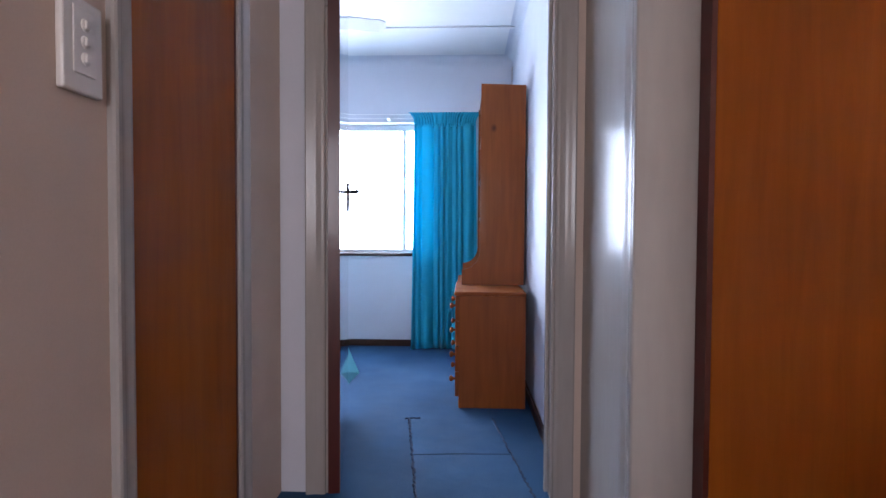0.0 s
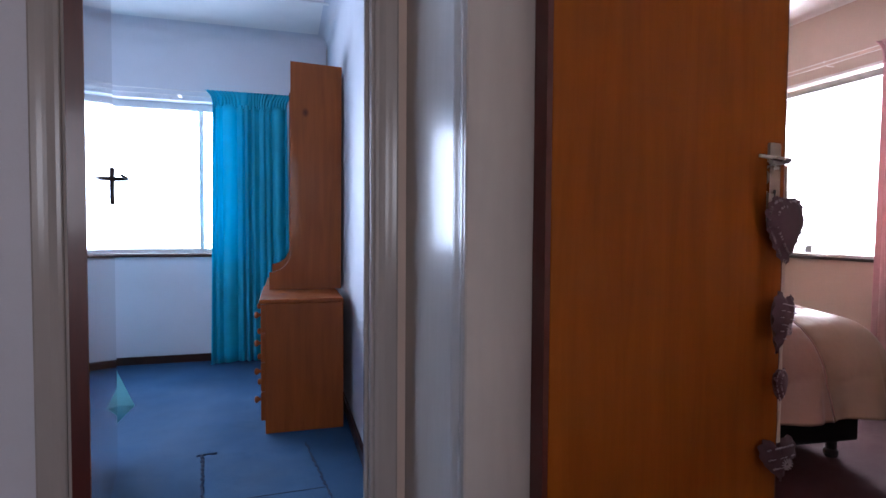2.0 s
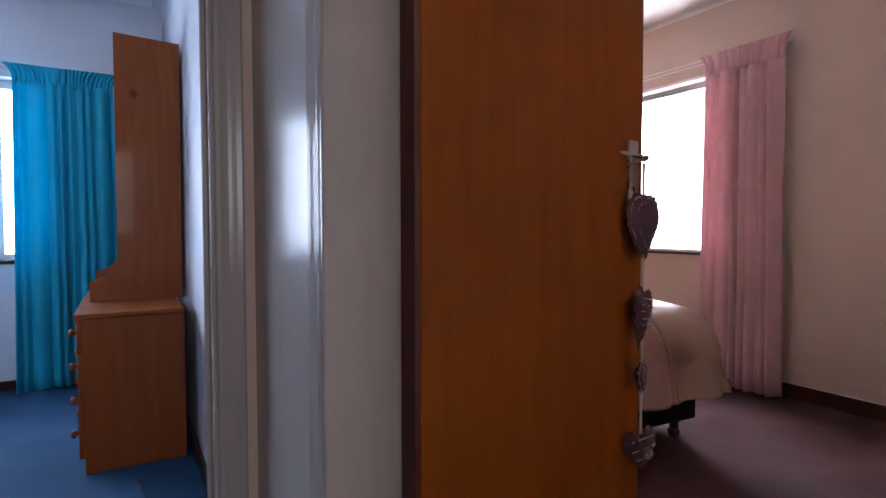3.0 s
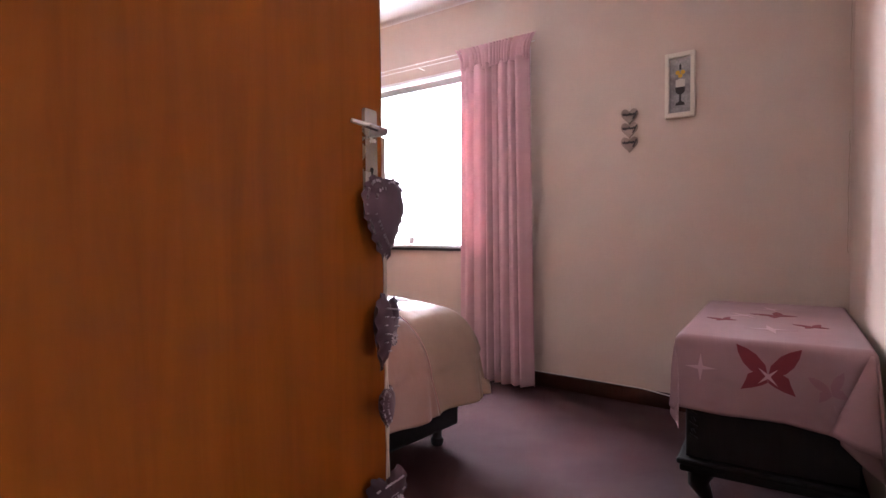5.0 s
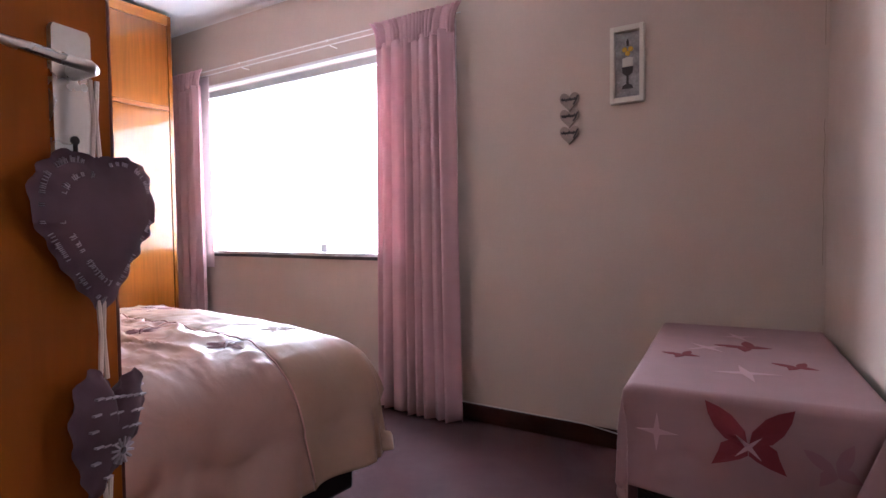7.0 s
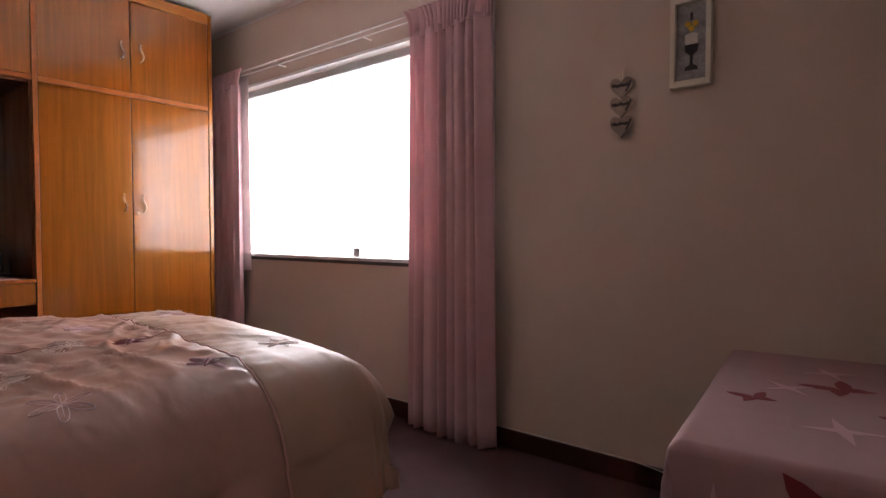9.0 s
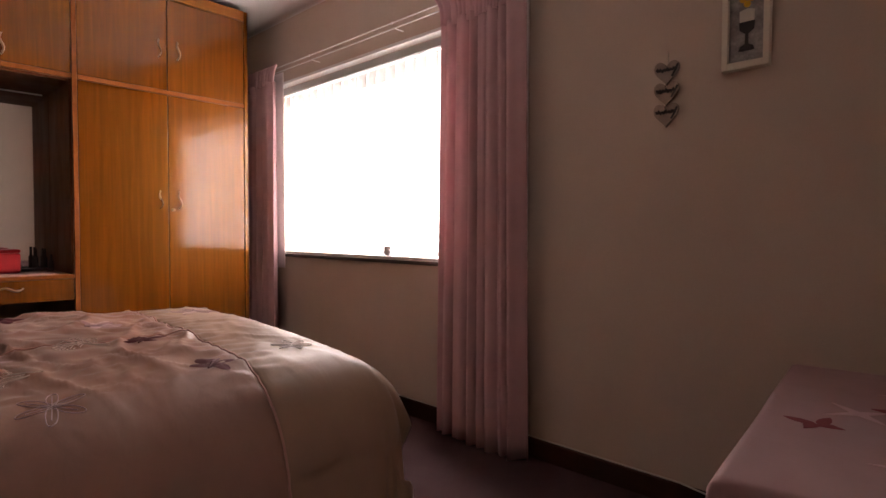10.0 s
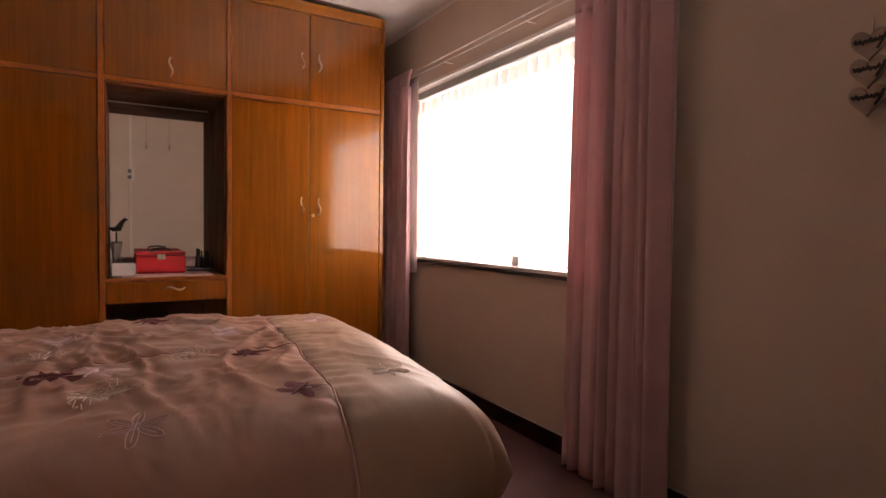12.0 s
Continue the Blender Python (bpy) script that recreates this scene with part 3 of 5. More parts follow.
# ------------------------------------------------------------------ fabric hearts on the door handle
def puffed_heart(bm, w, h, thick, m, ruffle, lobed=False):
    """A stuffed cloth heart with a frilled rim."""
    if lobed:
        out, rim = heart_outline(w * 0.88, h * 0.88, 96), heart_outline(w, h, 96)
    else:
        out, rim = shield_heart(w * 0.86, h * 0.86), shield_heart(w, h)
    levels = [(1.0, 0.0, rim), (1.0, 0.18, out), (0.8, 0.7, out), (0.45, 0.95, out), (0.12, 1.0, out)]
    for sgn in (1, -1):
        rings = []
        for li, (k, d, o) in enumerate(levels):
            ring = []
            for j, (x, y) in enumerate(o):
                wob = ruffle * math.sin(j * 1.15) if li == 0 else 0.0
                grow = 1 + (0.016 * math.sin(j * 0.95) + 0.018 * math.sin(j * 0.41 + 2) if li == 0 else 0.0)
                ring.append(bm.verts.new(m @ Vector((x * k * grow, y * k * grow, sgn * (thick / 2 * d) + wob))))
            rings.append(ring)
        n = len(out)
        for a, b in zip(rings, rings[1:]):
            for j in range(n):
                f = (a[j], a[(j + 1) % n], b[(j + 1) % n], b[j])
                bm.faces.new(f if sgn > 0 else f[::-1])
        bm.faces.new(rings[-1] if sgn > 0 else rings[-1][::-1])
    bmesh.ops.recalc_face_normals(bm, faces=bm.faces)
    return bm


hearts = thing("heart_garland", spindle, "four stuffed purple print cloth hearts strung from the door handle", "door hanger")
HB = DM @ Vector((LEAF - 0.046, 0, 0))
line = Vector((HB.x, HB.y, 0)) + NSOUTH * 0.032
HEARTS = [(1.018, 0.138, 0.192, 0.044, -4.0), (0.785, 0.096, 0.158, 0.036, 6.0), (0.615, 0.075, 0.095, 0.030, 15.0), (0.425, 0.105, 0.118, 0.032, -20.0)]
for i, (z, w, h, th, turn) in enumerate(HEARTS):
    r = (Matrix.Rotation(radians(turn), 3, "Z") @ U)
    n = Vector((r.y, -r.x, 0))
    m = facing((line.x, line.y, z), r, n)
    if i in (1, 3):
        m = m @ Matrix.Rotation(radians(-14 if i == 1 else 8), 4, "Z")
    hp = part("cloth_heart", puffed_heart(bmesh.new(), w, h, th, m, 0.004, i in (1, 3)), DENIM, hearts, smooth=True)
    rnd = random.Random(7 + i)
    bm = bmesh.new()
    if i in (0, 2):
        # bands of small printed characters that run round a plain middle
        for row, size in ((0.88, 1.0), (0.68, 0.8)):
            edge = shield_heart(w * row, h * row)
            for k, (x, y) in enumerate(edge):
                if row < 0.8 and (x > 0 or y > 0.35 * h or rnd.random() < 0.3):
                    continue
                if abs(x) < 0.10 * w and y > 0 or k % 12 > 8 or rnd.random() < 0.12:
                    continue
                along = edge[(k + 1) % len(edge)]
                ang = math.atan2(along[1] - y, along[0] - x)
                d = th / 2 * (0.20 + 0.50 * (0.88 - row) / 0.20)
                mk = m @ Matrix.Translation((x * 0.98, y * 0.98, d)) @ Matrix.Rotation(ang, 4, "Z")
                tall = rnd.choice((0.0028, 0.0028, 0.0044)) * size * w / 0.138
                stroke = 0.0008 * w / 0.138
                slab(bm, (-0.0016, -tall, -0.0012), (-0.0016 + stroke, tall, 0.0013), 0, mk)
                slab(bm, (-0.0016, -0.0028 * size, -0.0012), (0.0012, -0.0028 * size + stroke, 0.0013), 0, mk)
                if rnd.random() < 0.6:
                    slab(bm, (0.0004, -0.0028 * size, -0.0012), (0.0004 + stroke, 0.0026 * size, 0.0013), 0, mk)
    else:
        # printed stripes and a daisy
        for k in range(-3, 3):
            yy = k * 0.11 * h
            if k % 2 and i == 3:
                continue
            for j in range(7):
                x = (j - 3) * 0.10 * w
                if abs(x) > 0.34 * w * (1 - 0.7 * max(0.0, -yy / (0.5 * h))) or rnd.random() < 0.25:
                    continue
                mk = m @ Matrix.Translation((x, yy + 0.05 * x, th / 2 * 0.93)) @ Matrix.Rotation(0.25, 4, "Z")
                slab(bm, (-0.045 * w, -0.0010, -0.004), (0.045 * w, 0.0010, 0.0012), 0, mk)
        for k in range(12):
            ang = k * math.tau / 12
            mk = m @ Matrix.Translation((0.12 * w, -0.16 * h, th / 2 * 0.95)) @ Matrix.Rotation(ang, 4, "Z")
            slab(bm, (0.004, -0.0012, -0.004), (0.0155, 0.0012, 0.0016), 0, mk)
    tagged(part("print", bm, PRINT, hp, "white printed lettering marks"), kind="stuff")
for (z0, z1) in ((1.175, 1.09), (0.945, 0.84), (0.725, 0.650), (0.58, 0.46)):
    bm = bmesh.new()
    for off in (-0.004, 0.004):
        tube(bm, [line + U * off + Vector((0, 0, z0)), line + U * off * 0.3 + Vector((0, 0, (z0 + z1) / 2)), line + U * off + Vector((0, 0, z1))], 0.0026, 6)
    part("ribbon", bm, RIBBON, hearts)


# ------------------------------------------------------------------ windows
# pink room window
win = thing("window_1", (EAST, 3.75, WIN_B), "wide steel-framed window with white vertical blinds", "window", "", "structure")
fx0, fx1 = EAST + 0.16, EAST + 0.20
part("window_frame", boxes(
    ((fx0, WIN_S, WIN_B), (fx1, WIN_S + 0.04, WIN_T)), ((fx0, WIN_N - 0.04, WIN_B), (fx1, WIN_N, WIN_T)),
    ((fx0, WIN_S + 0.04, WIN_B), (fx1, WIN_N - 0.04, WIN_B + 0.04)), ((fx0, WIN_S + 0.04, WIN_T - 0.04), (fx1, WIN_N - 0.04, WIN_T)),
    ((fx0, 3.73, WIN_B + 0.04), (fx1, 3.77, WIN_T - 0.04)), bevel=0.003), WHITEMETAL, win)
for y0, y1 in ((WIN_S + 0.04, 3.73), (3.77, WIN_N - 0.04)):
    pn = part("pane", boxes(((fx0 + 0.015, y0, WIN_B + 0.04), (fx0 + 0.019, y1, WIN_T - 0.04))), GLASS, win)
    pn.visible_shadow = False
part("window_sill", boxes(((EAST - 0.012, WIN_S, WIN_B - 0.014), (fx0, WIN_N, WIN_B + 0.004)), bevel=0.003), WHITEMETAL, win, "white painted sill")
part("sill_edge", boxes(((EAST - 0.020, WIN_S - 0.01, WIN_B - 0.032), (EAST - 0.001, WIN_N + 0.005, WIN_B - 0.0145)), bevel=0.002), INK, win, "dark sill edge strip")
part("head_strip", boxes(((EAST - 0.006, WIN_S - 0.01, WIN_T - 0.004), (EAST + 0.05, WIN_N + 0.01, WIN_T + 0.014)), bevel=0.003), WHITEMETAL, win)

blind = thing("vertical_blind", (EAST + 0.08, 3.75, WIN_T), "white cloth vertical blind drawn across the window", "blind")
part("headrail", boxes(((EAST + 0.035, WIN_S + 0.01, WIN_T - 0.055), (EAST + 0.085, WIN_N - 0.01, WIN_T - 0.012)), bevel=0.004), GREYMETAL, blind)


def slat_mesh():
    bm = bmesh.new()
    w, h, n = 0.089, WIN_T - WIN_B - 0.085, 6
    for zz in (0.0, -h):
        for side in (0.0, 0.0009):
            for k in range(n + 1):
                u = k / n - 0.5
                bm.verts.new((0.006 * (1 - 4 * u * u) + side, u * w, zz))
    bm.verts.ensure_lookup_table()
    v = bm.verts
    q = n + 1
    for k in range(n):
        bm.faces.new((v[k], v[k + 1], v[2 * q + k + 1], v[2 * q + k]))
        bm.faces.new((v[q + k], v[3 * q + k], v[3 * q + k + 1], v[q + k + 1]))
        bm.faces.new((v[k], v[q + k], v[q + k + 1], v[k + 1]))
        bm.faces.new((v[2 * q + k], v[2 * q + k + 1], v[3 * q + k + 1], v[3 * q + k]))
    bm.normal_update()
    me = bpy.data.meshes.new("slat")
    bm.to_mesh(me)
    bm.free()
    me.materials.append(BLINDCLOTH)
    return me


SLAT = slat_mesh()


# an added sleeve round each slat's top that stands in for shade there
def shade_band_mesh():
    bm = bmesh.new()
    n, w = 6, 0.0895
    for zz in (0.0015, -0.085):
        for side in (-0.0012, 0.0021):
            for k in range(n + 1):
                u = k / n - 0.5
                bm.verts.new((0.006 * (1 - 4 * u * u) + side, u * w, zz))
    bm.verts.ensure_lookup_table()
    v, q = bm.verts, n + 1
    for k in range(n):
        bm.faces.new((v[k], v[k + 1], v[2 * q + k + 1], v[2 * q + k]))
        bm.faces.new((v[q + k], v[3 * q + k], v[3 * q + k + 1], v[q + k + 1]))
        bm.faces.new((v[k], v[q + k], v[q + k + 1], v[k + 1]))
    bm.normal_update()
    me = bpy.data.meshes.new("shade_band")
    bm.to_mesh(me)
    bm.free()
    me.materials.append(SHADEBANDCLOTH)
    return me


SHADE_BAND = shade_band_mesh()
count = 22
for k in range(count):
    y = WIN_S + 0.05 + k * (WIN_N - WIN_S - 0.10) / (count - 1)
    s = new("slat", SLAT)
    s.parent = blind
    s.matrix_parent_inverse = Matrix.Translation(-blind.location)
    shade_band = new("shade_band", SHADE_BAND)
    shade_band.parent = s
    s.matrix_basis = pose(EAST + 0.06, y, WIN_T - 0.062, 0, random.uniform(-0.3, 0.3), -10 + random.uniform(-3, 3))
bm = bmesh.new()
for k in range(count - 1):
    y = WIN_S + 0.05 + (k + 0.5) * (WIN_N - WIN_S - 0.10) / (count - 1)
    tube(bm, [(EAST + 0.055, y - 0.04, WIN_B + 0.03), (EAST + 0.052, y, WIN_B + 0.024), (EAST + 0.055, y + 0.04, WIN_B + 0.03)], 0.0012, 5)
part("bead_chain", bm, PLASTIC, blind)
bm = bmesh.new()
tube(bm, [(EAST + 0.03, 3.03, WIN_T - 0.05), (EAST + 0.025, 3.03, 1.4), (EAST + 0.03, 3.03, 0.98)], 0.0015, 5)
part("cord", bm, PLASTIC, blind)
tagged(part("wand_weight", boxes(((EAST + 0.014, 3.500, WIN_B + 0.005), (EAST + 0.018, 3.550, WIN_B + 0.055)), bevel=0.001), WHITEBOX), "small white card leaning against the blind on the sill", "card")

setting("backdrop_east", boxes(((6.0, -0.5, -1.0), (6.02, 8.0, 4.5))), DAYGLOW, "bright overcast daylight outside the window", "backdrop")
setting("backdrop_north", boxes(((-5.0, 7.2, -1.0), (3.0, 7.22, 4.5))), DAYGLOWBLUE, "bright hazy daylight outside the window", "backdrop")

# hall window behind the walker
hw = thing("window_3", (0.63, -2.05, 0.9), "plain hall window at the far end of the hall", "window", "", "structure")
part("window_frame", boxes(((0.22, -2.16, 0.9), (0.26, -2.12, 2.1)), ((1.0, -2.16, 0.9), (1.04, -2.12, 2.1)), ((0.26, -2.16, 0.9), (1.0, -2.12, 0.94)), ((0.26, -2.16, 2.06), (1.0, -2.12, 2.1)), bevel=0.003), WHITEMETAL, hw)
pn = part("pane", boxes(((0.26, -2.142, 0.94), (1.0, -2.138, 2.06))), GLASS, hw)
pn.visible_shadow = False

# blue room window
bw = thing("window_2", (-0.5, BLUE_N, BW_B), "wide steel-framed window with a slim mullion", "window", "", "structure")
fy0, fy1 = BLUE_N + 0.10, BLUE_N + 0.14
frames = [((BW_L, fy0, BW_B), (BW_L + 0.035, fy1, BW_T)), ((BW_R - 0.035, fy0, BW_B), (BW_R, fy1, BW_T)),
          ((BW_L + 0.035, fy0, BW_B), (BW_R - 0.035, fy1, BW_B + 0.035)), ((BW_L + 0.035, fy0, BW_T - 0.05), (BW_R - 0.035, fy1, BW_T))]
for xm in (-0.95, 0.225):
    frames.append(((xm, fy0, BW_B + 0.035), (xm + 0.03, fy1, BW_T - 0.05)))
part("window_frame", boxes(*frames, bevel=0.003), WHITEMETAL, bw)
edges_x = [BW_L + 0.035, -0.95, -0.92, 0.225, 0.255, BW_R - 0.035]
for a, b in ((0, 1), (2, 3), (4, 5)):
    pn = part("pane", boxes(((edges_x[a], fy0 + 0.015, BW_B + 0.035), (edges_x[b], fy0 + 0.019, BW_T - 0.05))), GLASS, bw)
    pn.visible_shadow = False
part("window_sill", boxes(((BW_L - 0.01, BLUE_N - 0.02, BW_B - 0.02), (BW_R + 0.01, fy0, BW_B + 0.004)), bevel=0.003), SKIRT, bw, "brown wooden sill")
bm = bmesh.new()
tube(bm, [(0.20, BLUE_N + 0.08, 1.82), (0.20, BLUE_N + 0.08, 1.58)], 0.006, 6)
part("stay", bm, WHITEMETAL, bw, "white window stay bar")


# ------------------------------------------------------------------ curtains
def pleated(bm, a, b, out, z0, z1, folds, amp, seed, rows=26, cols=150, flare=0.0, bottom=1.0):
    """A hanging pleated sheet from a to b (plan points), bulging along out."""
    rnd = random.Random(seed)
    a, b, o = Vector((*a, 0)), Vector((*b, 0)), Vector((*out, 0)).normalized()
    ph = [rnd.uniform(0, math.tau) for _ in range(6)]
    grid = []
    for r in range(rows + 1):
        t = r / rows
        z = z0 + (z1 - z0) * t
        row = []
        for c in range(cols + 1):
            s = c / cols
            warp = s + 0.030 * math.sin(s * 9 + ph[0]) + 0.016 * math.sin(s * 19 + ph[1] + 0.9 * t)
            low = 1 - t
            k = abs(math.cos(math.pi * folds * warp + 0.45 * low * math.sin(3 * s + ph[2])))
            fold = (1 - 2 * k ** 0.80) * amp * (0.74 + 0.22 * math.sin(11 * s + ph[3] + 0.8 * t) + 0.22 * math.sin(27 * s + ph[4])) * (0.72 + 0.4 * low)
            fine = amp * 0.08 * math.sin(math.tau * folds * 1.3 * warp + ph[4] + 2 * t)
            spread = (s - 0.5) * (1 + (bottom - 1) * low + flare * t * t * t)
            p = (a + b) / 2 + (b - a) * spread + o * (fold + fine)
            row.append(bm.verts.new((p.x, p.y, z + 0.006 * math.sin(s * 7 + ph[5]) * (1 if r == 0 else 0))))
        grid.append(row)
    for r in range(rows):
        for c in range(cols):
            bm.faces.new((grid[r][c], grid[r][c + 1], grid[r + 1][c + 1], grid[r + 1][c]))
    return bm


def thicken(ob, t=0.003):
    mod = ob.modifiers.new("thickness", "SOLIDIFY")
    mod.thickness = t
    return ob


def curtain(name, a, b, out, z0, z1, folds, amp, material, label, seed, head=0.10, lining=None, lining_low=0.1):
    mid = ((a[0] + b[0]) / 2, (a[1] + b[1]) / 2, z0)
    c = thing(name, mid, label, "curtain")
    thicken(part("drape", pleated(bmesh.new(), a, b, out, z0, z1 - head, folds, amp, seed, bottom=1.09), material, c, smooth=True))
    thicken(part("heading", pleated(bmesh.new(), a, b, out, z1 - head - 0.02, z1, folds * 2.4, amp * 0.42, seed + 1, rows=10, cols=260, flare=0.20), material, c, "gathered pencil-pleat heading", smooth=True))
    if lining:
        la, lb = lining
        thicken(part("lining", pleated(bmesh.new(), la, lb, out, lining_low, z1 - head + 0.06, 2.5, 0.008, seed + 2, cols=40), LINING, c, "white lining", smooth=True), 0.002)
    return c


curtain("pink_curtain", (3.945, 3.030), (3.945, 2.572), (1, 0), 0.071, 2.055, 8.0, 0.034, PINKCURTAIN, "floor-length pink pleated curtain with gathered heading beside the window", 3, 0.115, ((3.986, 2.9), (3.986, 2.588)))
curtain("pink_curtain", (3.945, 4.93), (3.945, 4.515), (1, 0), 0.071, 2.055, 7.0, 0.032, PINKCURTAIN, "floor-length pink pleated curtain drawn back beside the wardrobe", 11, 0.10, ((3.990, 4.85), (3.990, 4.478)), 0.755)
curtain("turquoise_curtain", (0.345, 4.845), (0.825, 4.845), (0, 1), 0.071, 1.937, 9.0, 0.026, BLUECURTAIN, "floor-length turquoise pleated curtain with gathered heading", 21, 0.09)


def curtain_rail(name, pts, label, brackets):
    r = thing(name, pts[0][0], label, "curtain rail")
    for a, b in pts:
        bm = bmesh.new()
        tube(bm, [a, b], 0.0030, 8)
        part("rail", bm, WHITEMETAL, r, smooth=True)
    for a, b in brackets:
        bm = bmesh.new()
        slab(bm, a, b, 0.002)
        part("bracket", bm, WHITEMETAL, r)
    return r


curtain_rail("curtain_rail", [((3.955, 2.56, 2.035), (3.955, 4.96, 2.035)), ((3.982, 2.56, 2.020), (3.982, 4.96, 2.020))],
             "double white metal curtain rail above the window",
             [((3.972, y, 2.010), (EAST, y + 0.007, 2.0145)) for y in (3.38, 4.12, 4.70)] + [((3.952, y, 2.029), (3.958, y + 0.012, 2.041)) for y in (3.38, 4.12, 4.70)])
curtain_rail("curtain_rail", [((BW_L - 0.2, 4.865, 1.925), (0.88, 4.865, 1.925)), ((BW_L - 0.2, 4.90, 1.900), (0.88, 4.90, 1.900))],
             "double white metal curtain rail above the blue room window",
             [((x, 4.862, 1.893), (x + 0.02, BLUE_N, 1.903)) for x in (-1.3, -0.45, 0.12)])


# ------------------------------------------------------------------ wardrobes
FRONT = 4.58


def wavy_handle(at, parent, flat=False):
    """A small S-shaped pull."""
    bm = bmesh.new()
    p = Vector(at)
    pts = []
    for k in range(11):
        t = k / 10 - 0.5
        bow = 0.022 * (1 - (2 * t) ** 2) ** 0.5 if abs(t) < 0.5 else 0
        side = -0.008 * math.sin(t * math.tau * 1.05)
        pts.append(p + (Vector((t * 0.1, -bow, side)) if flat else Vector((side, -bow, t * 0.1))))
    tube(bm, pts, 0.004, 8, [0.0036 + 0.0024 * (1 - abs(k - 5) / 5) for k in range(11)])
    return part("handle", bm, BRONZE, parent, "worn brass wavy pull", smooth=True)


def leaf(name, x0, x1, z0, z1, parent, handle=None, flat=False):
    d = part(name, boxes(((x0 + 0.002, FRONT, z0 + 0.002), (x1 - 0.002, FRONT + 0.018, z1 - 0.002)), bevel=0.002), WARDROBE, parent)
    if handle:
        wavy_handle((handle[0], FRONT, handle[1]), d, flat)
    return d


W_R0, W_R1, W_SPLIT = 2.885, 3.775, 3.322
TOPZ, MIDZ = 2.30, 1.765
wr = thing("wardrobe", (3.33, 5.0, 0), "fitted varnished wardrobe with four ribbon-grain doors beside the window", "wardrobe", "fitted wardrobes")
part("side_panel", boxes(((3.775, FRONT - 0.004, FLOOR), (3.800, NORTH - 0.01, 2.36)), bevel=0.002), WARDROBE, wr)
part("side_panel", boxes(((2.862, FRONT - 0.004, FLOOR), (2.885, NORTH - 0.01, 2.36)), bevel=0.002), WARDTRIM, wr)
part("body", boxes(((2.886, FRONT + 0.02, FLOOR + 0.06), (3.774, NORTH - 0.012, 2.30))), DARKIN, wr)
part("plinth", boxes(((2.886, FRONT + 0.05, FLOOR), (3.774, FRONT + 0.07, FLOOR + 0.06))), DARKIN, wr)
part("rail", boxes(((2.886, FRONT - 0.004, MIDZ), (3.774, FRONT + 0.02, MIDZ + 0.024)), bevel=0.002), WARDTRIM, wr)
part("cornice", boxes(((2.886, FRONT - 0.008, TOPZ), (3.774, FRONT + 0.02, 2.362)), bevel=0.003), TOPRAIL, wr, "lighter wooden top rail")
leaf("door", W_R0, W_SPLIT, FLOOR + 0.06, MIDZ, wr, (3.276, 1.172))
leaf("door", W_SPLIT, W_R1, FLOOR + 0.06, MIDZ, wr, (3.378, 1.172))
leaf("door", W_R0, W_SPLIT, MIDZ + 0.024, TOPZ, wr, (3.276, 2.015))
leaf("door", W_SPLIT, W_R1, MIDZ + 0.024, TOPZ, wr, (3.378, 2.02))
bm = bmesh.new()
turned(bm, (3.346, FRONT, 1.118), [(0.010, 0), (0.010, 0.004), (0.007, 0.007)], 14, (0, -1, 0))
slab(bm, (3.337, FRONT - 0.014, 1.115), (3.349, FRONT - 0.006, 1.121), 0.001)
part("lock", bm, BRONZE, wr, "round brass cylinder lock")

bm = bmesh.new()
turned(bm, (3.03, FRONT - 0.008, 2.338), [(0.007, 0), (0.007, 0.008), (0.014, 0.014), (0.015, 0.024), (0.009, 0.030)], 14, (0, -1, 0))
part("knob", bm, DARKMETAL, wr, "small dark round knob", smooth=True)

V0, V1 = 2.288, 2.862
DT = 0.775
va = thing("dressing_table", (2.57, 5.0, 0), "fitted dressing table niche with one drawer below a top cupboard", "dressing table", "fitted wardrobes")
part("side_panel", boxes(((2.262, FRONT - 0.004, FLOOR), (V0, NORTH - 0.01, 2.36)), bevel=0.002), WARDTRIM, va)
MIRROR_Y = 5.03
part("niche_side", boxes(((V1 - 0.012, FRONT + 0.01, DT), (V1 - 0.0005, MIRROR_Y, MIDZ))), DARKIN, va, "dark brown wooden niche side")
part("niche_side", boxes(((V0 + 0.0005, FRONT + 0.01, DT), (V0 + 0.010, MIRROR_Y, MIDZ))), DARKIN, va, "dark brown wooden niche side")
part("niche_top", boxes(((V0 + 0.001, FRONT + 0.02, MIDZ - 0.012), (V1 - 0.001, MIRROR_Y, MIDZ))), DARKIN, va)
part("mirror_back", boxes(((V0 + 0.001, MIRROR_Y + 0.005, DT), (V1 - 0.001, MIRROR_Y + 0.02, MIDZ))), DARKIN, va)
part("mirror", boxes(((V0 + 0.011, MIRROR_Y, DT + 0.002), (V1 - 0.013, MIRROR_Y + 0.004, MIDZ - 0.013))), MIRROR, va, "clear mirror at the back of the niche")
part("mirror_clip_rail", boxes(((V0 + 0.011, MIRROR_Y - 0.006, MIDZ - 0.022), (V1 - 0.04, MIRROR_Y - 0.0005, MIDZ - 0.015)), bevel=0.001), WHITEMETAL, va, "thin metal strip along the mirror's top")
part("top", boxes(((V0 + 0.001, FRONT - 0.006, DT - 0.02), (V1 - 0.001, MIRROR_Y + 0.02, DT)), bevel=0.003), WARDTRIM, va)
dr = part("drawer", boxes(((V0 + 0.003, FRONT, 0.645), (V1 - 0.003, FRONT + 0.40, DT - 0.022)), bevel=0.002), WARDROBE, va)
wavy_handle((2.60, FRONT, 0.715), dr, True)
part("rail", boxes(((V0, FRONT - 0.004, MIDZ), (V1, FRONT + 0.02, MIDZ + 0.024)), bevel=0.002), WARDTRIM, va)
